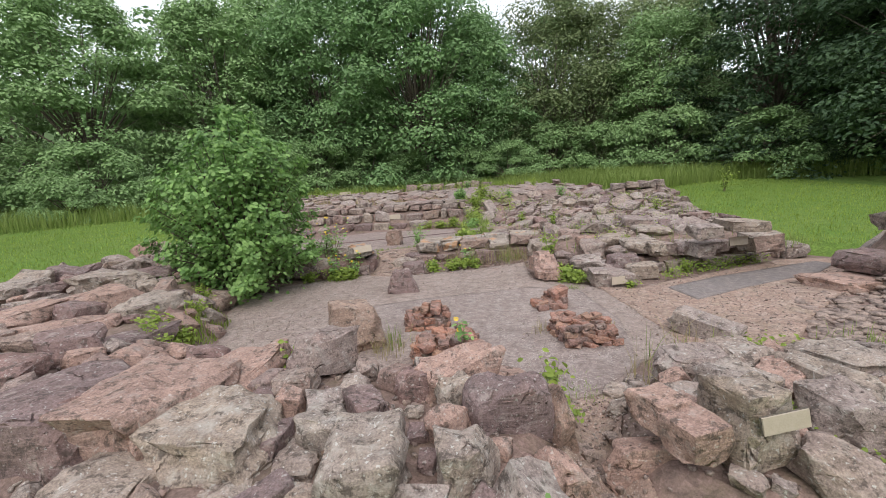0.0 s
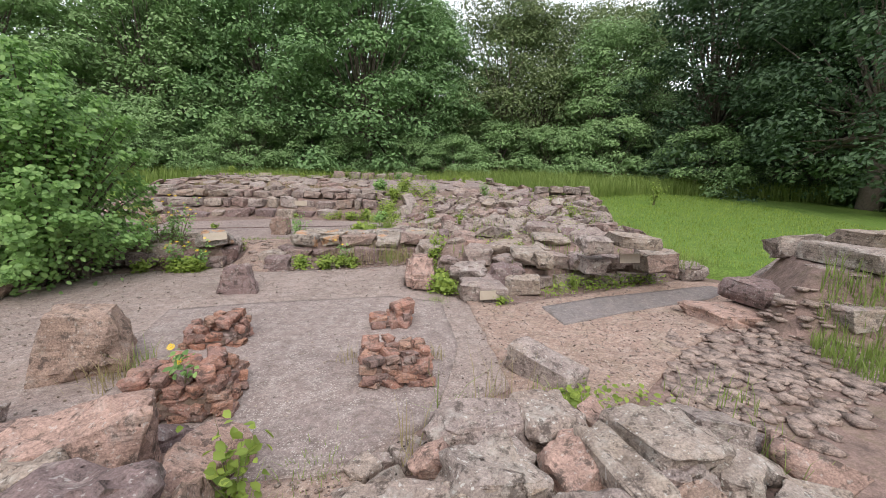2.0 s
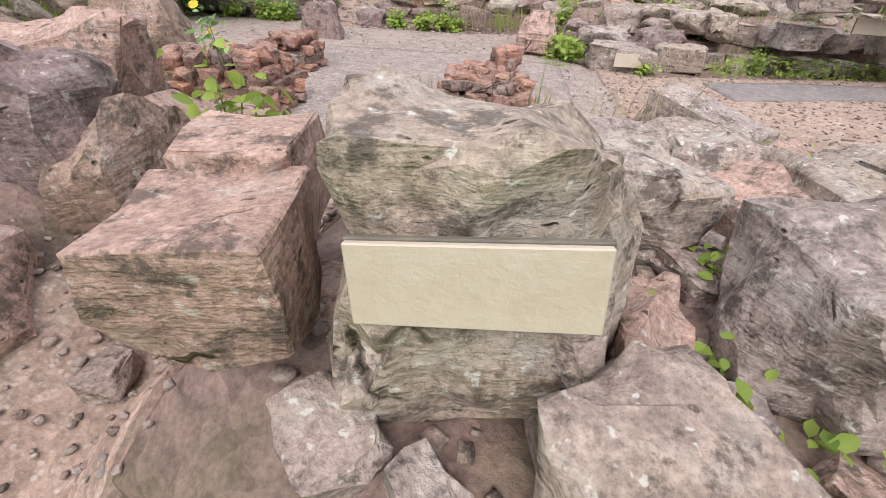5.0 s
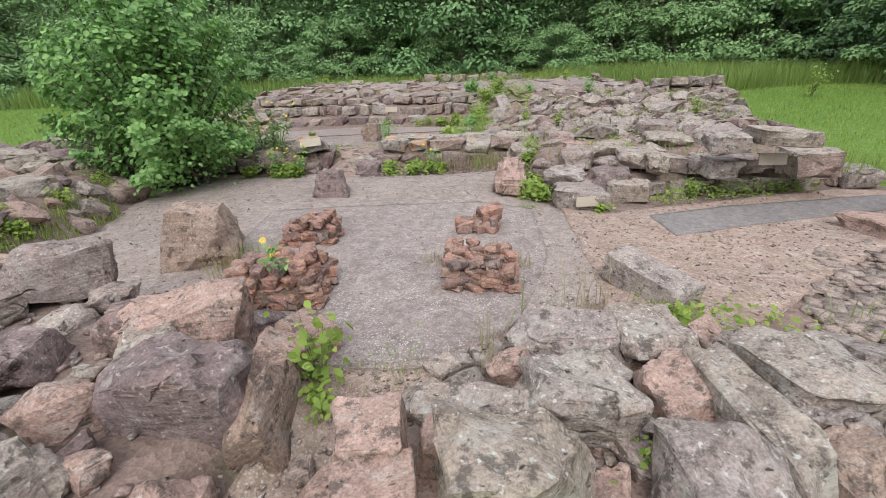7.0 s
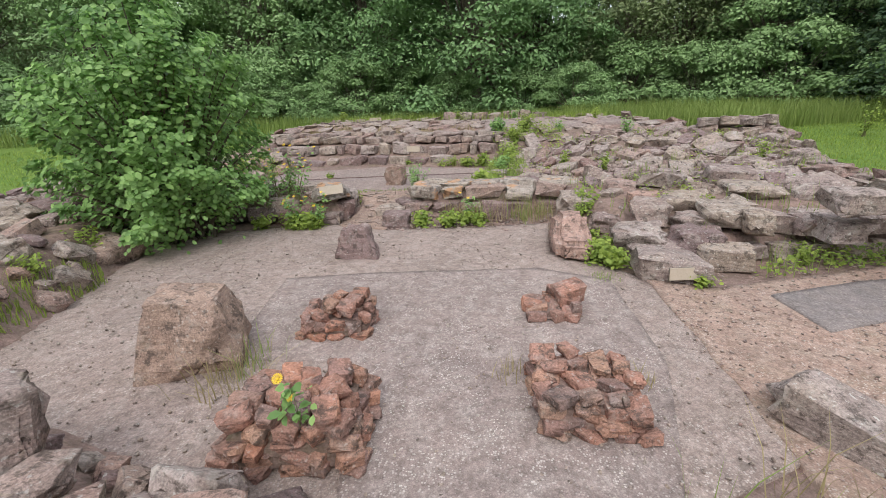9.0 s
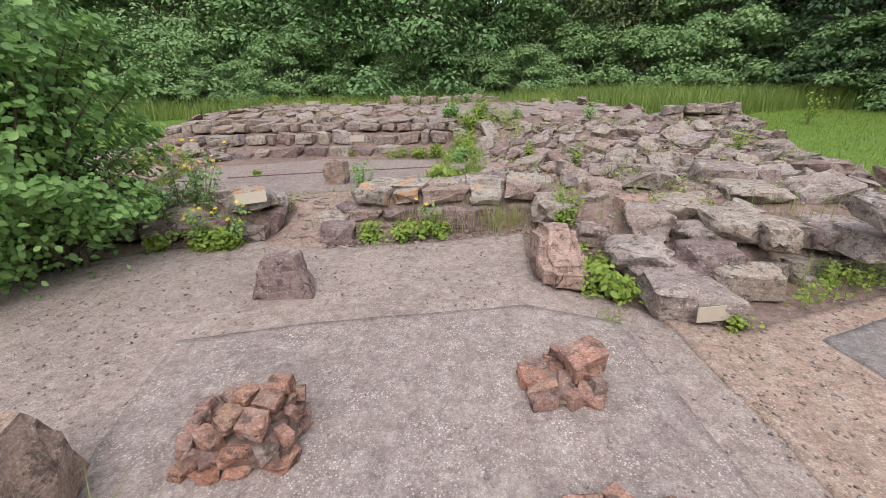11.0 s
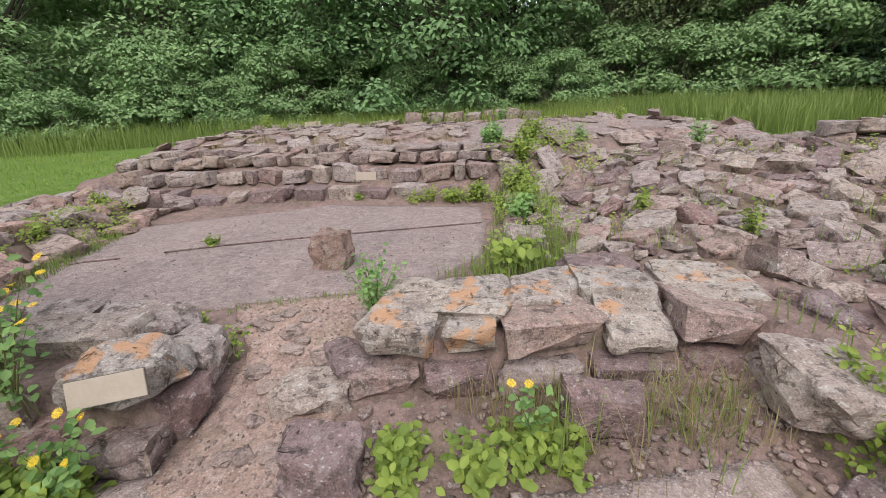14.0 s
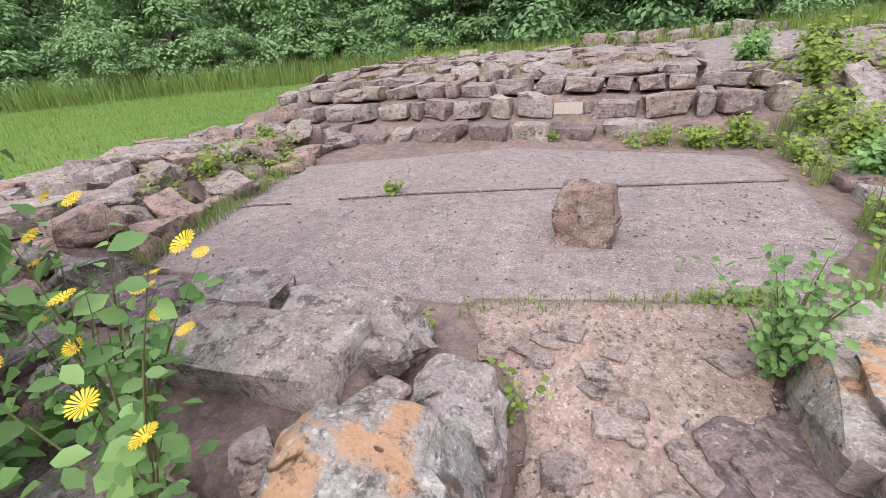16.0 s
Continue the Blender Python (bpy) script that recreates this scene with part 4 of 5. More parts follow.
def pebbles(name, outline, count, size, z_of, material, seed, label, flat=0.6):
    """Loose small stones that nobody could count."""
    rnd = random.Random(seed)
    shape = rock(500 + seed, 0.2, 0)
    bmesh.ops.triangulate(shape, faces=shape.faces)
    dissolved = [v.co.copy() for v in shape.verts][::9]
    shape.free()
    bm = bmesh.new()
    for v in dissolved:
        bm.verts.new(v)
    hull = bmesh.ops.convex_hull(bm, input=bm.verts)
    bmesh.ops.delete(bm, geom=[g for g in hull["geom_interior"] if isinstance(g, bmesh.types.BMVert)], context="VERTS")
    bm.verts.index_update()
    sv = np.array([v.co for v in bm.verts])
    sf = [[v.index for v in f.verts] for f in bm.faces]
    bm.free()
    x0, x1 = min(p[0] for p in outline), max(p[0] for p in outline)
    y0, y1 = min(p[1] for p in outline), max(p[1] for p in outline)
    verts, faces, made = [], [], 0
    while made < count:
        x, y = rnd.uniform(x0, x1), rnd.uniform(y0, y1)
        if not inside(x, y, outline):
            continue
        s = rnd.uniform(*size) * rnd.choice((0.6, 0.8, 1.0))
        a = rnd.uniform(0, math.tau)
        c, n = math.cos(a), math.sin(a)
        p = sv * np.array([s * 1.25, s * 0.85, s * flat])
        p = np.stack([p[:, 0] * c - p[:, 1] * n + x, p[:, 0] * n + p[:, 1] * c + y, p[:, 2] + z_of(x, y) + s * flat * 0.2], 1)
        k = len(verts)
        verts += p.tolist()
        faces += [[i + k for i in f] for f in sf]
        made += 1
    tagged(new(name, mesh_of(name, verts, faces, material, True)), label, "gravel", kind="stuff")


RIGHT_RUBBLE = [(3.3, 3.4), (4.0, 3.2), (5.2, 3.9), (5.4, 4.6), (5.0, 5.1), (4.2, 5.1), (3.5, 4.4)]
pebbles("cobble_bed", RIGHT_RUBBLE, 650, (0.06, 0.16), height, cobble_stone, 1, "bed of small weathered cobbles and rubble", 0.35)
pebbles("floor_grit", FLOOR_1, 3000, (0.006, 0.022), lambda x, y: 0.025, pale_stone, 2, "scattered pale grit on the floor")
pebbles("path_grit", [(2.1, 3.9), (3.0, 3.6), (5.5, 6.0), (5.0, 6.8), (2.2, 5.9)], 1400, (0.008, 0.026), lambda x, y: base(x, y) + 0.032, rubble_stone, 3, "loose red and grey chippings on the path")
pebbles("entry_grit", [(0.8, 1.5), (1.3, 1.8), (1.4, 3.0), (0.7, 2.9)], 600, (0.008, 0.03), lambda x, y: height(x, y) + 0.028, rubble_stone, 4, "loose chippings in the gap of the wall")
pebbles("wall_foot_grit", [(-0.8, 7.0), (1.5, 7.4), (1.6, 8.1), (-0.7, 7.75)], 500, (0.015, 0.06), lambda x, y: height(x, y) + 0.01, rubble_stone, 5, "crumbled stone chips at the wall foot")
pebbles("threshold_grit", [(-1.5, 7.2), (-0.8, 7.1), (-0.6, 8.8), (-1.8, 8.6)], 1300, (0.006, 0.02), lambda x, y: height(x, y) + 0.032, rubble_stone, 6, "pink chippings between the cobbles")
pebbles("mortar_chips", [(-3.0, 1.3), (0.7, 1.3), (0.7, 3.0), (-3.0, 3.2)], 900, (0.02, 0.07), height, rubble_stone, 7, "small broken stone wedged between the boulders")
pebbles("terrace_chips", MASSES["terrace"][0], 900, (0.03, 0.11), height, rubble_stone, 8, "small stone chips in the terrace mortar")
pebbles("right_wall_chips", MASSES["right_front_wall"][0], 500, (0.015, 0.06), height, rubble_stone, 9, "small broken stone in the wall's joints")
pebbles("plaster_grit", FLOOR_2, 1500, (0.006, 0.022), lambda x, y: 0.222, pale_stone, 10, "pale grit scattered on the plaster floor")
rnd = random.Random(77)
doorway = tagged(new("cobbled_doorway"), "worn rounded cobbles set in the doorway", "cobbles", kind="structure")
COBBLES = rock_meshes("cobble", cobble_stone, range(700, 704), 0.0, 0)
for k in range(60):
    x, y = rnd.uniform(-1.75, -0.7), rnd.uniform(7.35, 8.6)
    if inside(x, y, [(-1.35, 7.3), (-0.9, 7.3), (-0.65, 8.5), (-1.8, 8.5), (-1.4, 7.9)]):
        s = rnd.uniform(0.08, 0.13)
        lay(doorway, COBBLES[k % 4], x, y, height(x, y) + 0.024, s * 1.3, s, 0.05, rnd.uniform(0, 180), name="cobble")
for x, y, s in ((1.0, 2.35, 0.12), (1.12, 2.2, 0.14), (1.05, 2.05, 0.12), (1.2, 2.5, 0.1), (0.97, 2.15, 0.1)):
    lay(doorway, COBBLES[0], x, y, height(x, y) + 0.04, s, s * 0.8, s * 0.6, s * 900, name="cobble")


# ---- tile stacks of the heated floor ----
TILES = rock_meshes("tile", tile_stone, range(600, 608), 0.45, 1)


def pila(x, y, w, d, tall, yaw, seed, label):
    """The stump of a tile pillar: flat burnt tiles in uneven courses, crumbling towards the top."""
    rnd = random.Random(seed)
    top = tagged(new("tile_stack"), label, "tile stack", "tile stacks")
    top.matrix_basis = pose(x, y, 0.02, 0, 0, yaw)
    z, row = 0.0, 0
    while z < tall:
        h = rnd.uniform(0.045, 0.075)
        shrink = 1 - 0.22 * (z / tall) ** 1.5
        across = -w * shrink / 2
        while across < w * shrink / 2 - 0.05:
            a = min(rnd.uniform(0.07, 0.17), w * shrink / 2 - across)
            along = -d * shrink / 2
            while along < d * shrink / 2 - 0.05:
                b = min(rnd.uniform(0.07, 0.18), d * shrink / 2 - along)
                if not (z > tall * 0.6 and rnd.random() < 0.3):
                    lay(top, rnd.choice(TILES), across + a / 2 + rnd.gauss(0, 0.012), along + b / 2 + rnd.gauss(0, 0.012), z + h / 2, a * 1.06, b * 1.06, h * 1.18, rnd.gauss(0, 20), rnd.gauss(0, 9), rnd.gauss(0, 9), name="tile")
                along += b
            across += a
        z += h * 0.92
    bm = bmesh.new()
    bmesh.ops.create_cube(bm, size=1, matrix=Matrix.Translation((0, 0, tall * 0.36)) @ Matrix.Diagonal((w * 0.84, d * 0.84, tall * 0.72, 1)))
    bmesh.ops.bevel(bm, geom=bm.edges[:], offset=0.03, segments=2, affect="EDGES")
    part("mortar_core", of_bmesh("mortar core", bm, mortar), top, "crumbly mortar core")
    return top


pila(1.44, 4.11, 0.54, 0.58, 0.18, 10, 1, "stump of stacked burnt orange tiles and grey stone")
pila(1.31, 5.12, 0.44, 0.4, 0.08, 8, 2, "low remnant of a tile stack with one orange block")
pila(0.14, 3.62, 0.66, 0.52, 0.23, 14, 3, "broken tile stack of red and brown slabs")
pila(-0.16, 4.62, 0.52, 0.42, 0.17, 10, 4, "low square tile stack of red and purple tiles")
lone = new("orange_block", TILES[2])
lone.matrix_basis = pose(1.4, 5.16, 0.17, 6, -8, 30) @ Matrix.Diagonal((0.24, 0.2, 0.14, 1))
tagged(lone, "rough orange tile block lying on the low stack", "tile")


def standing(name, material, x, y, z, wide, deep, tall, taper, yaw, seed, label):
    """An upright stump of stone, narrower above."""
    bm = rock(seed, 0.75, 2)
    for v in bm.verts:
        k = 1 - taper * (v.co.z + 0.5)
        v.co.x *= k * wide
        v.co.y *= k * deep
        v.co.z = (v.co.z + 0.5) * tall + 0.03 * tall * noise.noise(v.co * 9)
    me = of_bmesh(name, bm, material, True)
    me.set_sharp_from_angle(angle=radians(40))
    ob = tagged(new(name, me), label, "stone stump")
    ob.matrix_basis = pose(x, y, z - 0.02, 0, 0, yaw)
    return ob


standing("stone_stump", dark_stone, -0.70, 6.13, 0.0, 0.50, 0.42, 0.38, 0.40, 10, 801, "tapered dark red sandstone stump standing on the floor")
standing("stone_stump", brown_stone, -1.45, 9.5, 0.2, 0.40, 0.34, 0.38, 0.18, 4, 805, "squarish lichen-grey stone stump on the plaster floor")
standing("rough_stump", brown_stone, -0.86, 4.08, 0.0, 0.64, 0.54, 0.52, 0.36, 25, 803, "eroded pinkish-brown stump with a broken top")
curb = tagged(new("curb_stone"), "long pink stone lying by the leafy weeds, higher at one end", "stone")
curb.matrix_basis = pose(1.52, 6.28, 0.0, 0, 0, 0)
bm = bmesh.new()
bmesh.ops.create_cube(bm, size=1, matrix=Matrix.Translation((0, 0.36, 0.2)) @ Matrix.Diagonal((0.38, 0.82, 0.38, 1)))
bmesh.ops.bevel(bm, geom=bm.edges[:], offset=0.075, segments=3, affect="EDGES")
bmesh.ops.triangulate(bm, faces=bm.faces)
for _ in range(4):
    bmesh.ops.subdivide_edges(bm, edges=[e for e in bm.edges if e.calc_length() > 0.05], cuts=1)
    bmesh.ops.triangulate(bm, faces=[f for f in bm.faces if len(f.verts) > 3])
for v in bm.verts:
    k = step(0.42, 0.2, v.co.y)
    v.co.z *= 1 - 0.45 * k - 0.1 * step(0.55, 0.8, v.co.y)
    v.co.x = v.co.x * (1 - 0.18 * step(0.25, 0.4, v.co.y) * step(0.62, 0.45, v.co.y)) - 0.08 * (v.co.y - 0.3)
bm.normal_update()
for v in bm.verts:
    d = 0.04 * noise.noise(v.co * 3.5) + 0.012 * noise.noise(v.co * 11) + 0.006 * noise.noise(v.co * 30)
    v.co += v.normal * d
part("block", of_bmesh("curb block", bm, pink_stone, True), curb)
slant = tagged(new("slanting_slab", BLOCKS[grey_stone.name][2]), "dark grey slab lying aslant beside long grass", "stone")
slant.matrix_basis = pose(2.56, 4.02, 0.1, 0, 10, -42) @ Matrix.Diagonal((0.62, 0.28, 0.24, 1))


def plaque(x, y, z, w, h, yaw, lean, label, roll=0.0):
    """A thin engraved plate on a dark backing; its worn lettering is plain bars."""
    top = tagged(new("plaque"), label, "plaque", "information plaques")
    top.matrix_basis = pose(x, y, z, 0, 0, yaw) @ pose(0, 0, 0, lean) @ pose(0, 0, 0, 0, roll)
    for nm, grow, dep, at, mat in (("plate", 0, 0.008, 0.0, plaque_mat), ("backing", 0.004, 0.008, 0.0085, plaque_edge)):
        bm = bmesh.new()
        bmesh.ops.create_cube(bm, size=1, matrix=Matrix.Translation((0, at, 0)) @ Matrix.Diagonal((w + grow, dep, h + grow, 1)))
        bmesh.ops.bevel(bm, geom=bm.edges[:], offset=0.0015, segments=1, affect="EDGES")
        part(nm, of_bmesh(nm, bm, mat), top)
    return top


plaque(1.79, 1.968, 0.47, 0.228, 0.085, 8, -8, "cream plaque fixed to a pale pitted boulder", -6)
plaque(2.38, 5.77, 0.13, 0.27, 0.105, 14, -6, "cream plaque leaning on a grey kerb block")
plaque(4.25, 6.36, 0.48, 0.28, 0.12, 8, -10, "cream plaque set in the terrace wall")
plaque(-1.6, 7.3, 0.5, 0.32, 0.12, 16, -20, "cream plaque on a stone with rusty patches", -5)
plaque(-1.93, 12.2, 0.63, 0.32, 0.13, 2, -6, "cream plaque set in the far wall")
plaque(-5.0, 17.42, 1.3, 0.45, 0.12, 0, -6, "cream plaque on the stone parapet")


# ---- plants ----
def blades(name, spots, tall, wide, material, seed, label, category="grass", lean=0.35, kind="stuff"):
    """Grass: single bent blades at the given places."""
    r = np.random.RandomState(seed)
    p = np.array(spots)
    n = len(p)
    h = (tall * r.uniform(0.45, 1.1, n))[:, None]
    a = r.uniform(0, math.tau, n)
    side = np.stack([np.cos(a), np.sin(a), np.zeros(n)], 1) * wide * 0.5
    out = np.stack([-np.sin(a), np.cos(a), np.zeros(n)], 1) * r.normal(0, lean, (n, 1)) * h
    up = np.array([0, 0, 1.0])
    v = np.stack([p - side, p + side, p + side * 0.7 + out * 0.35 + up * h * 0.6, p - side * 0.7 + out * 0.35 + up * h * 0.6, p + out + up * h], 1).reshape(-1, 3)
    f = []
    for i in range(n):
        k = i * 5
        f += [(k, k + 1, k + 2, k + 3), (k + 3, k + 2, k + 4)]
    return tagged(new(name, mesh_of(name, v, f, material)), label, category, kind=kind)


def spots_in(outline, count, seed, z_of, thin=0.0):
    r = random.Random(seed)
    x0, x1 = min(p[0] for p in outline), max(p[0] for p in outline)
    y0, y1 = min(p[1] for p in outline), max(p[1] for p in outline)
    got = []
    while len(got) < count:
        x, y = r.uniform(x0, x1), r.uniform(y0, y1)
        if inside(x, y, outline) and (not thin or noise.noise((x * 1.3, y * 1.3, seed)) > thin - 0.5):
            got.append((x, y, z_of(x, y)))
    return got


def tuft(x, y, z, tall, count, spread, material, seed, label):
    r = random.Random(seed)
    pts = [(r.gauss(0, spread), r.gauss(0, spread), -0.02) for _ in range(count)]
    ob = blades("grass_tuft", pts[:: 1 if tall < 0.12 else 3], tall, 0.006, material, seed, label, "grass tuft", 0.55, "stuff")
    ob.matrix_basis = pose(x, y, z)
    return ob


LAWN_RIGHT = [(5.7, 7.6), (7.5, 6.3), (13, 9), (14, 20), (6.5, 19), (6.6, 13), (5.6, 9.2)]
blades("lawn_grass", spots_in(LAWN_RIGHT, 16000, 5, lawn), 0.07, 0.012, weed_leaf, 5, "short mown grass blades")
LAWN_LEFT = [(-7.3, 6), (-14, 7), (-15, 16), (-8.2, 16)]
blades("lawn_grass", spots_in(LAWN_LEFT, 9000, 6, lawn), 0.07, 0.012, weed_leaf, 6, "short mown grass blades by the west wall")
blades("long_grass", spots_in([(3.4, 18.8), (6.8, 16.4), (12, 19.8), (20, 17.5), (22, 20), (14, 24.5), (2, 24.5), (2.2, 19.2)], 17000, 7, lawn, 0.0), 0.85, 0.025, grass_blade, 7, "belt of tall uncut grass below the trees")
blades("long_grass", spots_in([(-8, 18.6), (-12, 15.5), (-19, 9), (-22, 10), (-18, 19), (-8, 24), (3, 24), (3, 18.8)], 17000, 8, lawn, 0.0), 0.7, 0.025, grass_blade, 8, "tall rough grass and nettles below the trees")
blades("dry_grass", spots_in([(2.2, 1.75), (4.2, 1.6), (4.8, 2.3), (3.7, 2.25), (2.6, 1.95)], 1500, 9, lambda x, y: min(height(x, y), lawn(x, y)) - 0.02), 0.26, 0.006, dry_blade, 9, "bleached dry grass at the wall's foot")
blades("dry_grass", spots_in([(2.2, 1.6), (4.2, 1.3), (6.6, 3.4), (4.8, 2.3)], 2200, 10, lambda x, y: lawn(x, y) - 0.01), 0.2, 0.007, grass_blade, 10, "green uncut grass at the wall's foot")
blades("edge_grass", spots_in([(5.0, 6.9), (6.0, 7.1), (5.5, 8.8), (4.9, 8.4)], 500, 11, lambda x, y: max(height(x, y), lawn(x, y))), 0.22, 0.01, grass_blade, 11, "grass growing at the terrace end")
blades("edge_grass", spots_in([(4.8, 3.8), (6.0, 4.2), (5.4, 4.9), (4.9, 4.4)], 900, 12, height), 0.2, 0.009, grass_blade, 12, "grass growing at the outer wall's foot")
blades("edge_grass", spots_in([(-2.6, 3.5), (-2.2, 3.4), (-2.75, 5.0), (-3.1, 5.2)], 700, 13, height), 0.12, 0.009, weed_leaf, 13, "low weeds along the floor's edge")
blades("edge_grass", spots_in([(-3.9, 8.35), (-4.2, 8.5), (-4.9, 10.8), (-4.6, 10.6)], 700, 14, height), 0.16, 0.009, grass_blade, 14, "grass along the plaster floor's edge")
blades("parapet_grass", spots_in([(-6.8, 17.3), (3.2, 17.0), (3.2, 18.2), (-6.8, 18.2)], 2200, 15, height), 0.3, 0.014, weed_leaf, 15, "weeds growing on the far parapet")
blades("edge_grass", spots_in([(-0.4, 9.0), (0.6, 9.1), (0.9, 9.6), (0.2, 9.9), (-0.1, 9.5)], 600, 16, height), 0.22, 0.008, grass_blade, 16, "grass between the floor and the wall")
blades("edge_grass", spots_in([(-1.9, 8.5), (-0.4, 8.95), (-0.4, 9.1), (-1.9, 8.62)], 260, 17, lambda x, y: 0.2), 0.09, 0.007, grass_blade, 17, "short grass along the plaster's broken edge")
for k, (x, y, z, tall, n, sp, mat) in enumerate(((-0.5, 3.9, 0.02, 0.22, 260, 0.1, dry_blade), (-0.45, 4.0, 0.02, 0.25, 120, 0.08, grass_blade), (1.85, 3.35, 0.05, 0.42, 70, 0.09, grass_blade), (2.15, 3.6, 0.05, 0.5, 50, 0.09, dry_blade),
                                                (1.75, 5.85, 0.02, 0.06, 200, 0.07, grass_blade), (1.15, 3.02, 0.0, 0.1, 160, 0.1, grass_blade), (2.5, 3.55, 0.08, 0.2, 120, 0.08, weed_leaf), (1.6, 3.1, 0.1, 0.25, 60, 0.06, dry_blade),
                                                (0.7, 7.6, 0.1, 0.4, 140, 0.16, dry_blade), (1.0, 7.7, 0.1, 0.35, 160, 0.14, grass_blade), (0.4, 7.6, 0.1, 0.3, 120, 0.1, grass_blade), (1.3, 7.9, 0.1, 0.35, 60, 0.1, grass_blade), (3.4, 6.4, 0.05, 0.3, 120, 0.14, grass_blade), (1.05, 4.25, 0.02, 0.18, 60, 0.04, dry_blade), (1.75, 4.3, 0.02, 0.16, 60, 0.04, dry_blade),
                                                (-0.9, 12.15, 0.2, 0.25, 120, 0.12, dry_blade), (0.5, 9.9, 0.3, 0.3, 100, 0.1, grass_blade), (0.9, 2.75, 0.0, 0.18, 70, 0.06, weed_leaf), (3.35, 2.95, 0.2, 0.2, 90, 0.1, grass_blade), (3.6, 3.6, 0.12, 0.16, 140, 0.12, grass_blade))):
    tuft(x, y, z, tall, n, sp, mat, 300 + k, "tuft of dry straw-coloured grass" if mat is dry_blade else "tuft of green grass")


def plant(name, x, y, z, tall, stems, leaf, per, material, seed, label, category="weed", spread=0.35, flowers=0, droop=0.3, z_low=0.1):
    """A leafy plant: curved stems, single leaves on them, flower heads where it has any."""
    r, n = random.Random(seed), np.random.RandomState(seed)
    top = tagged(new(name), label, category)
    top.matrix_basis = pose(x, y, z)
    bm, pts, nrm, heads = bmesh.new(), [], [], []
    for s in range(stems):
        a, out, h = r.uniform(0, math.tau), r.uniform(0.15, 1.0) * spread * tall, tall * r.uniform(0.55, 1.0)
        last = Vector((r.gauss(0, 0.03), r.gauss(0, 0.03), -0.03))
        for i in range(1, 5):
            k = i / 4
            p = Vector((math.cos(a) * out * k ** 1.4, math.sin(a) * out * k ** 1.4, h * (k - droop * k * k * 0.5)))
            limb(bm, last, p, 0.006 * (1.2 - k) * (tall + 0.35), 0.006 * (1.1 - k) * (tall + 0.35), 4)
            for _ in range(per):
                f = r.random()
                q = last.lerp(p, f)
                if q.z > z_low * tall:
                    pts.append([q.x + r.gauss(0, leaf * 0.7), q.y + r.gauss(0, leaf * 0.7), q.z + r.gauss(0, leaf * 0.4)])
                    nrm.append([math.cos(a) * 0.4, math.sin(a) * 0.4 - 0.3, 0.9])
            last = p
        heads.append(last)
    tagged(part("branchwork", of_bmesh("branchwork", bm, stem_mat), top), kind="stuff")
    if pts:
        part("foliage", leaves(np.array(pts), np.array(nrm), leaf, n, material, "leaves", fold=True), top)
    for k in range(flowers):
        c = heads[k % len(heads)] + Vector((r.gauss(0, 0.03), r.gauss(0, 0.03), r.uniform(-0.02, 0.04)))
        fb = bmesh.new()
        m = Matrix.Translation(c) @ pose(0, 0, 0, r.uniform(0, 45), r.uniform(-20, 20), 0)
        for i in range(18):
            a = i * math.tau / 18
            v = [m @ Vector((math.cos(a + d) * rr, math.sin(a + d) * rr, zz)) for d, rr, zz in ((-0.1, 0.004, 0), (-0.12, 0.019, 0.006), (0.0, 0.023, 0.005), (0.12, 0.019, 0.006), (0.1, 0.004, 0))]
            fb.faces.new([fb.verts.new(q) for q in v])
        bmesh.ops.create_icosphere(fb, subdivisions=1, radius=0.006, matrix=m)
        part("flower", of_bmesh("flower", fb, petal), top, "yellow daisy-like flower")
    return top


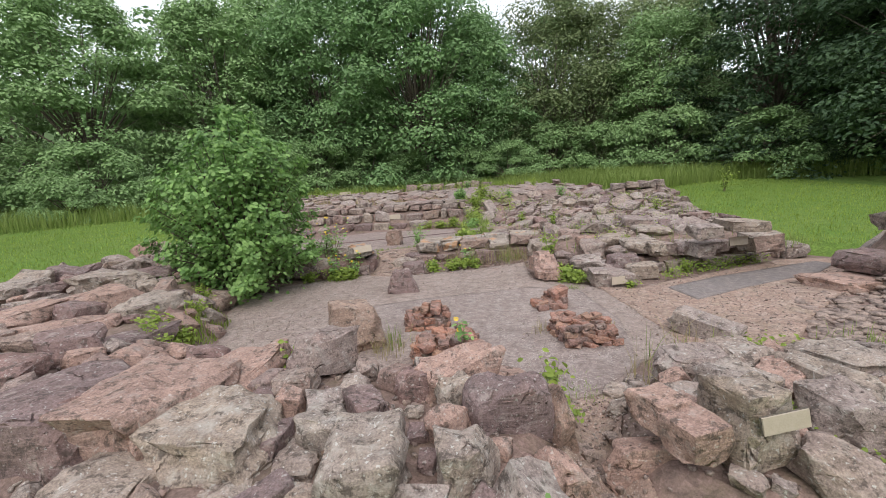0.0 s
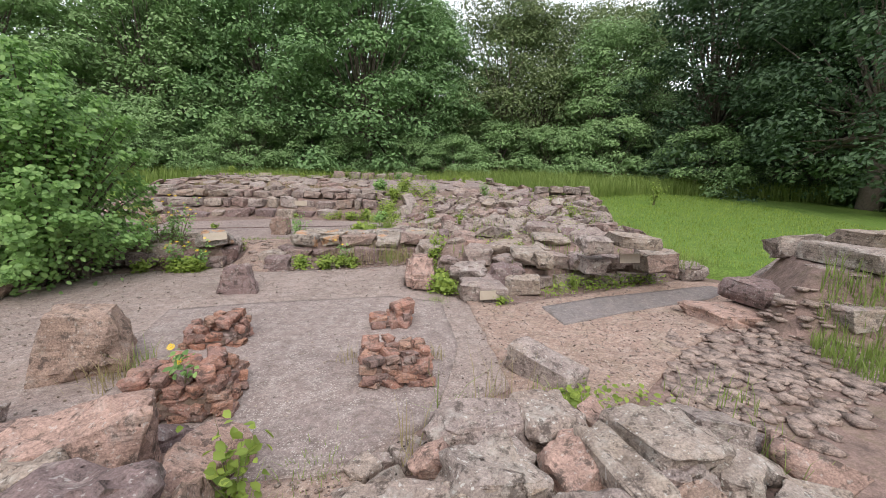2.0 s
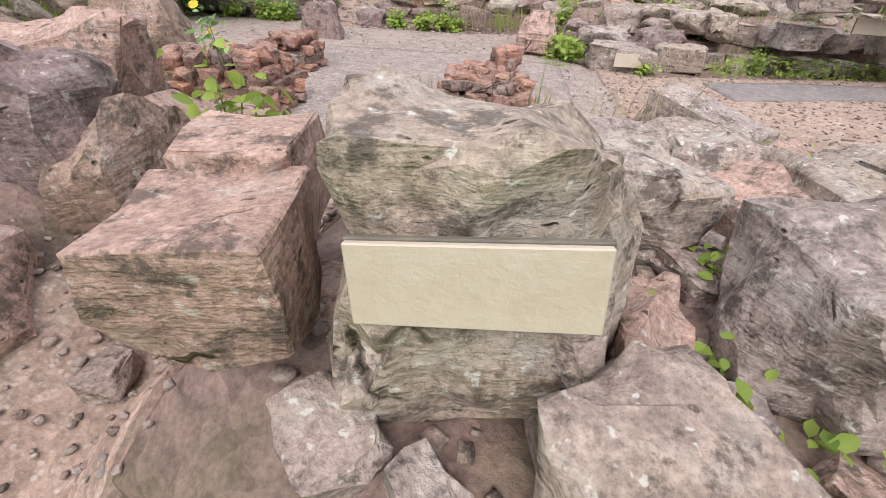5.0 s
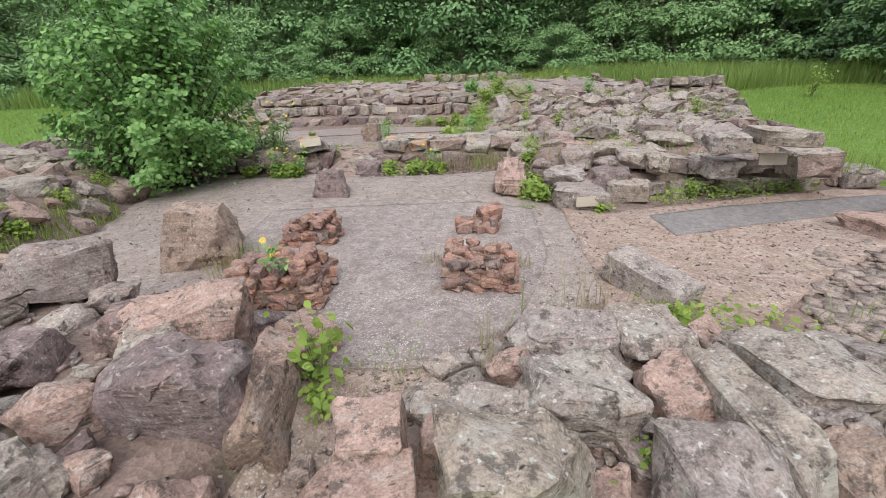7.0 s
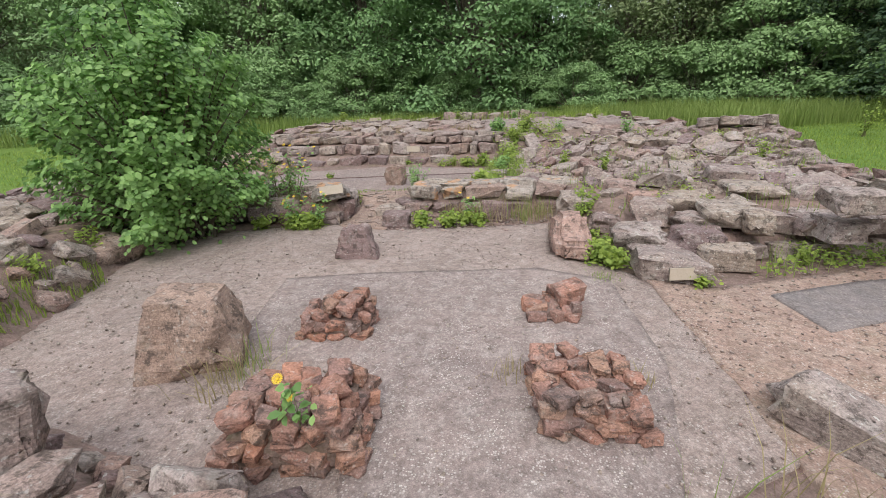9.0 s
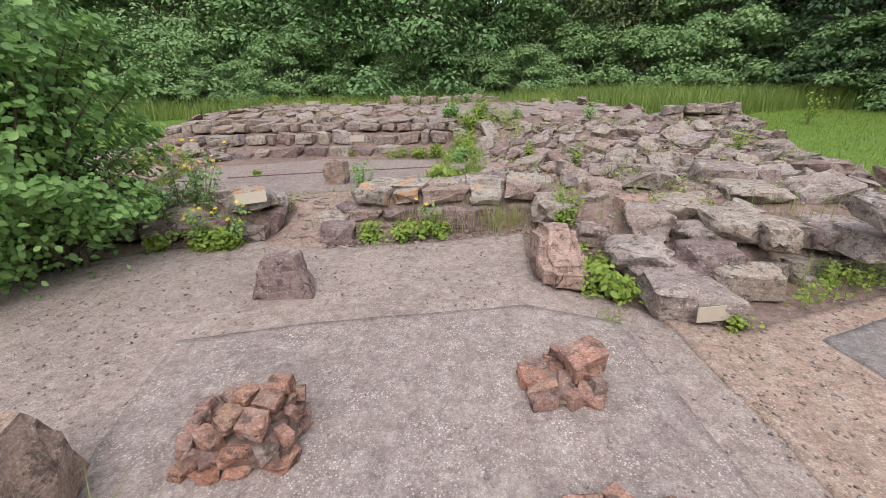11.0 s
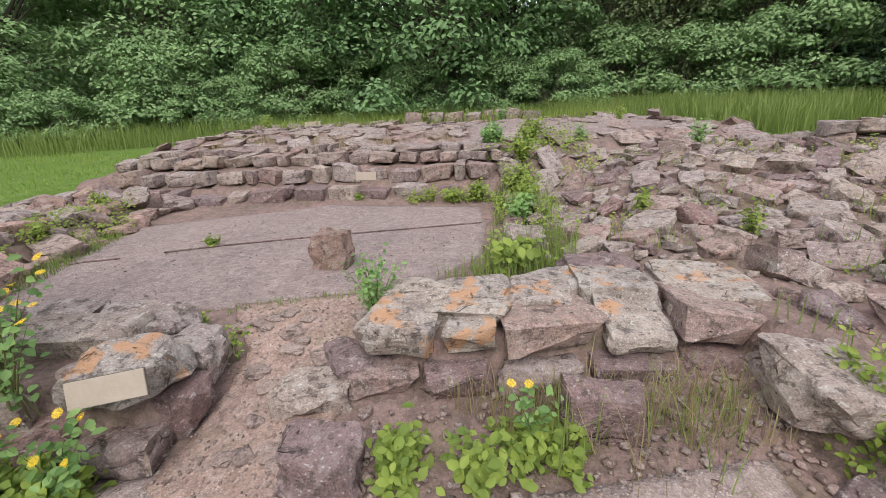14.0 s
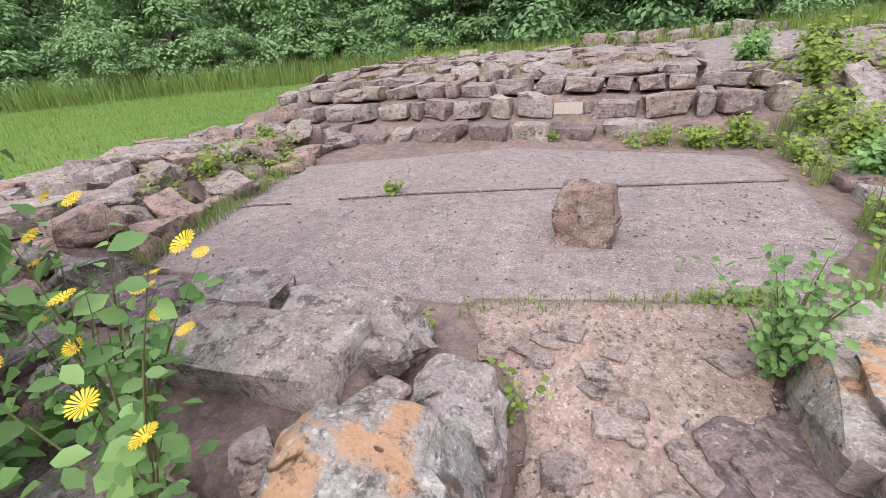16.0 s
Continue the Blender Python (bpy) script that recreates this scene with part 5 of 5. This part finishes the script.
def alder(x, y, z, tall, wide, count, leaf, seed, label):
    """A bush of many arching stems, with single leaves thickest towards the outside and loose shoots above."""
    r, n = random.Random(seed), np.random.RandomState(seed)
    top = tagged(new("alder_bush"), label, "bush")
    top.matrix_basis = pose(x, y, z)
    bm, pts, nrm = bmesh.new(), [], []
    tips = []
    for k in range(90):
        a, f = r.uniform(0, math.tau), r.random()
        up = 0.1 + 0.72 * f
        reach = wide * (0.55 + 0.45 * math.sin(math.pi * (0.16 + 0.78 * up))) * (1.0 if up < 0.55 else 1.0 - 0.9 * (up - 0.55))
        tips.append(Vector((math.cos(a) * reach * r.uniform(0.75, 1.0), math.sin(a) * reach * r.uniform(0.75, 1.0), tall * up)))
    for k in range(26):
        a, f = r.uniform(0, math.tau), r.random()
        tips.append(Vector((math.cos(a) * wide * 0.75 * f, math.sin(a) * wide * 0.75 * f, tall * (1.02 - 0.3 * f * f) * r.uniform(0.86, 1.0))))
    for tip in tips:
        root = Vector((r.gauss(0, 0.12), r.gauss(0, 0.12), -0.05))
        bend = Vector((tip.x * 0.35, tip.y * 0.35, tip.z * 0.62))
        way = [root.lerp(bend, q).lerp(bend.lerp(tip, q), q) for q in (0, 0.25, 0.5, 0.75, 1.0)]
        for i in range(4):
            limb(bm, way[i], way[i + 1], 0.02 * (1.1 - i / 4) + 0.003, 0.02 * (1.1 - (i + 1) / 4) + 0.003, 5)
        out = Vector((tip.x, tip.y, 0)).normalized()
        for _ in range(count // len(tips)):
            q = 1.04 - 0.66 * r.random() ** 1.5
            c = root.lerp(bend, q).lerp(bend.lerp(tip, q), q)
            s = 0.045 + 0.16 * wide * (1.05 - q)
            c = c + Vector((r.gauss(0, s), r.gauss(0, s), r.gauss(0, s * 0.7)))
            pts.append([c.x, c.y, max(0.04, c.z)])
            nrm.append([out.x * 0.7, out.y * 0.7, 0.75])
    tagged(part("branchwork", of_bmesh("branchwork", bm, bark), top), kind="stuff")
    part("foliage", leaves(np.array(pts), np.array(nrm), leaf, n, bush_leaf, "leaves", fold=True, aspect=0.68), top)
    return top


alder(-3.26, 6.42, 0.0, 2.85, 1.32, 22000, 0.076, 41, "large rounded green alder bush growing beside the floor")
plant("birch_sapling", 0.9, 2.72, 0.0, 0.62, 6, 0.06, 5, weed_leaf, 44, "small bright green birch sapling in the wall gap", "sapling", 0.3)
plant("birch_sapling", -0.74, 8.46, 0.2, 0.66, 15, 0.036, 9, bush_leaf, 45, "birch sapling at the corner of the dividing wall", "sapling", 0.45)
plant("birch_sapling", -1.05, 3.0, 0.25, 0.4, 3, 0.05, 4, weed_leaf, 46, "thin green sapling between boulders", "sapling", 0.2)
for k, (x, y, tall, n, leaf) in enumerate(((1.78, 6.35, 0.22, 16, 0.075), (1.9, 6.15, 0.24, 16, 0.08), (1.85, 6.7, 0.2, 14, 0.07), (1.75, 7.1, 0.18, 12, 0.06), (2.5, 5.75, 0.14, 8, 0.05), (1.7, 7.5, 0.18, 10, 0.05),
                                          (-0.35, 7.45, 0.2, 14, 0.085), (0.0, 7.4, 0.22, 14, 0.085), (0.2, 7.5, 0.2, 10, 0.08), (-2.0, 7.0, 0.18, 12, 0.08), (-2.5, 6.95, 0.2, 12, 0.08), (2.65, 3.65, 0.14, 8, 0.07), (-2.5, 3.9, 0.2, 10, 0.05), (-2.85, 4.5, 0.22, 12, 0.05),
                                          (-2.3, 3.5, 0.2, 10, 0.05), (-3.1, 10.05, 0.14, 14, 0.05), (-0.6, 12.1, 0.26, 16, 0.07), (-0.2, 12.2, 0.3, 18, 0.08), (-0.9, 12.15, 0.24, 10, 0.06), (0.15, 11.6, 0.3, 12, 0.06), (2.2, 2.45, 0.1, 4, 0.04), (2.65, 2.5, 0.12, 4, 0.045),
                                          (1.95, 2.4, 0.08, 4, 0.035), (3.6, 6.5, 0.25, 14, 0.05), (0.95, 2.6, 0.14, 8, 0.05), (-1.55, 8.05, 0.25, 5, 0.04), (-2.0, 8.35, 0.1, 6, 0.05), (3.0, 7.3, 0.14, 8, 0.04), (2.5, 7.4, 0.12, 8, 0.04), (-2.1, 12.25, 0.12, 8, 0.05))):
    z = max(height(x, y), base(x, y))
    plant("leafy_weed", x, y, z, tall * 1.15, n, leaf * 0.72, 5, weed_leaf, 100 + k, "bright yellow-green leafy weed growing from the joints", "weed", 0.6)
for k, (x, y, tall, n, leaf) in enumerate(((0.35, 10.9, 0.5, 26, 0.06), (0.45, 11.5, 0.65, 34, 0.06), (0.4, 12.2, 0.7, 36, 0.06), (0.5, 12.9, 0.6, 32, 0.06), (0.0, 13.6, 0.6, 44, 0.07), (0.7, 13.8, 0.6, 40, 0.07), (1.6, 10.4, 0.4, 10, 0.05), (2.2, 9.6, 0.4, 10, 0.045),
                                          (3.0, 12.6, 0.5, 12, 0.05), (4.6, 9.9, 0.5, 9, 0.04), (-1.8, 17.2, 0.5, 9, 0.05), (-6.0, 16.8, 0.5, 9, 0.06), (0.2, 17.0, 0.4, 12, 0.06), (-4.9, 9.7, 0.45, 16, 0.05), (-5.4, 11.0, 0.4, 14, 0.05), (9.3, 15.5, 1.0, 10, 0.08), (1.6, 13.9, 0.4, 10, 0.05), (2.6, 15.3, 0.45, 12, 0.05),
                                          (0.15, 9.35, 0.36, 3, 0.1), (0.35, 9.6, 0.3, 10, 0.06))):
    z = max(height(x, y), base(x, y)) if y < 18 and x < 6 else lawn(x, y)
    plant("tall_weed", x, y, z, tall, n, leaf, 5, weed_leaf if k % 4 else bush_leaf, 160 + k, "tall light green weed growing in the ruined wall", "weed", 0.4)
for k, (x, y, z, tall, n, fl) in enumerate(((-2.14, 7.32, 0.3, 0.84, 8, 7), (-2.32, 7.42, 0.35, 0.78, 8, 7), (-2.55, 7.45, 0.35, 0.68, 8, 8), (-1.75, 7.12, 0.1, 0.4, 6, 5), (-2.5, 7.15, 0.3, 0.4, 6, 5), (-2.05, 7.05, 0.05, 0.45, 6, 6), (-2.9, 7.2, 0.3, 0.4, 5, 4), (0.25, 7.55, 0.1, 0.35, 3, 2), (0.75, 1.55, 0.0, 0.4, 4, 4), (0.3, 3.4, 0.3, 0.2, 2, 2))):
    plant("yellow_hawkbit", x, y, z, tall, n, 0.05, 5, bush_leaf, 200 + k, "yellow-flowered hawkbit with leafy stems", "flower", 0.45, fl, 0.1)


# ---- low weeds and moss that fill the joints ----
def ground_cover(outline, count, leaf, tall, thin, material, seed, label, z_of=height):
    """Small leaves in drifts close to the ground, thick in places and absent between."""
    n = np.random.RandomState(seed)
    spots = spots_in(outline, count, seed, z_of, thin)
    p = np.array(spots) + np.stack([n.normal(0, 0.02, count), n.normal(0, 0.02, count), tall * n.random_sample(count) ** 1.5 + 0.01], 1)
    nrm = np.tile(np.array([0.0, -0.25, 0.9]), (count, 1))
    tagged(new("joint_weeds", leaves(p, nrm, leaf, n, material, "joint weeds", fold=True)), label, "weeds", kind="stuff")


CURB_STRIP = [(1.62, 6.15), (2.05, 5.85), (2.15, 6.3), (1.95, 6.9), (1.85, 7.6), (1.65, 8.0), (1.5, 7.8), (1.68, 7.0)]
FLOOR_EDGE = [(-0.05, 9.3), (0.7, 9.3), (1.0, 10.2), (0.75, 11.4), (0.9, 12.6), (0.1, 12.5), (0.05, 11.0)]
ground_cover(CURB_STRIP, 620, 0.045, 0.16, 0.45, weed_leaf, 71, "mat of yellow-green leafy weeds beside the pink curb stone")
ground_cover(FLOOR_EDGE, 1300, 0.045, 0.2, 0.5, weed_leaf, 72, "low weeds spreading along the plaster floor's edge")
ground_cover([(-0.1, 12.6), (1.6, 12.4), (1.8, 14.2), (0.0, 14.4)], 900, 0.06, 0.3, 0.5, weed_leaf, 73, "light green weeds on the stepped wall")
ground_cover([(-2.6, 12.02), (0.3, 12.05), (0.3, 12.35), (-1.2, 12.22)], 420, 0.055, 0.16, 0.55, weed_leaf, 74, "weeds along the foot of the far wall", lambda x, y: 0.22)
ground_cover(MASSES["terrace"][0], 1500, 0.04, 0.1, 0.68, weed_leaf, 75, "small weeds rooted in the terrace joints")
ground_cover([(-2.75, 3.55), (-2.35, 3.45), (-2.85, 5.2), (-3.5, 6.2), (-3.75, 6.0), (-3.15, 4.9)], 700, 0.045, 0.14, 0.52, weed_leaf, 76, "green weeds along the left wall's foot")
ground_cover([(-4.75, 8.5), (-4.05, 8.4), (-4.55, 9.4), (-4.7, 10.8), (-5.3, 11.6), (-5.5, 10.6)], 1200, 0.045, 0.2, 0.5, weed_leaf, 77, "grassy weeds between the floor and the west wall")
ground_cover(MASSES["right_front_wall"][0], 260, 0.035, 0.07, 0.66, weed_leaf, 78, "tiny weeds in the joints of the pale blocks")
ground_cover([(-0.45, 7.25), (0.45, 7.35), (0.5, 7.7), (-0.4, 7.6)], 260, 0.06, 0.13, 0.45, weed_leaf, 79, "broad-leaved weeds at the foot of the dividing wall")
ground_cover([(2.6, 5.9), (3.5, 6.25), (5.4, 7.05), (5.3, 7.2), (3.4, 6.5), (2.6, 6.1)], 600, 0.04, 0.16, 0.5, weed_leaf, 80, "weeds along the terrace foot")
ground_cover([(2.4, 3.4), (3.0, 3.3), (3.4, 3.7), (2.9, 3.9), (2.5, 3.7)], 180, 0.045, 0.12, 0.5, weed_leaf, 81, "bright green weeds beside the slanting slab")
ground_cover([(-2.9, 7.0), (-1.7, 6.95), (-1.65, 7.2), (-2.9, 7.3)], 700, 0.06, 0.2, 0.45, weed_leaf, 82, "leafy weeds at the foot of the flowered wall", lambda x, y: max(0.0, height(x, y) - 0.05))
ground_cover([(-1.95, 8.5), (-1.5, 8.55), (-0.5, 8.95), (-0.45, 9.1), (-1.2, 8.85)], 260, 0.03, 0.07, 0.55, grass_blade, 83, "low green tufts at the plaster's broken edge")
blades("joint_grass", spots_in(FLOOR_EDGE, 1100, 84, height, 0.45), 0.3, 0.008, grass_blade, 84, "seeding grass along the plaster floor's edge")
blades("joint_grass", spots_in([(-0.4, 7.45), (1.6, 7.7), (1.6, 8.05), (-0.3, 7.8)], 500, 85, height, 0.5), 0.26, 0.006, dry_blade, 85, "dry grass at the foot of the dividing wall")
blades("joint_grass", spots_in(MASSES["terrace"][0], 900, 86, height, 0.62), 0.22, 0.008, grass_blade, 86, "grass tufts rooted in the terrace joints")
blades("joint_grass", spots_in([(-6.8, 13.6), (0.2, 13.4), (0.0, 14.6), (-6.6, 15.0)], 1100, 87, height, 0.55), 0.14, 0.012, dry_blade, 87, "thin dry grass on top of the far wall")
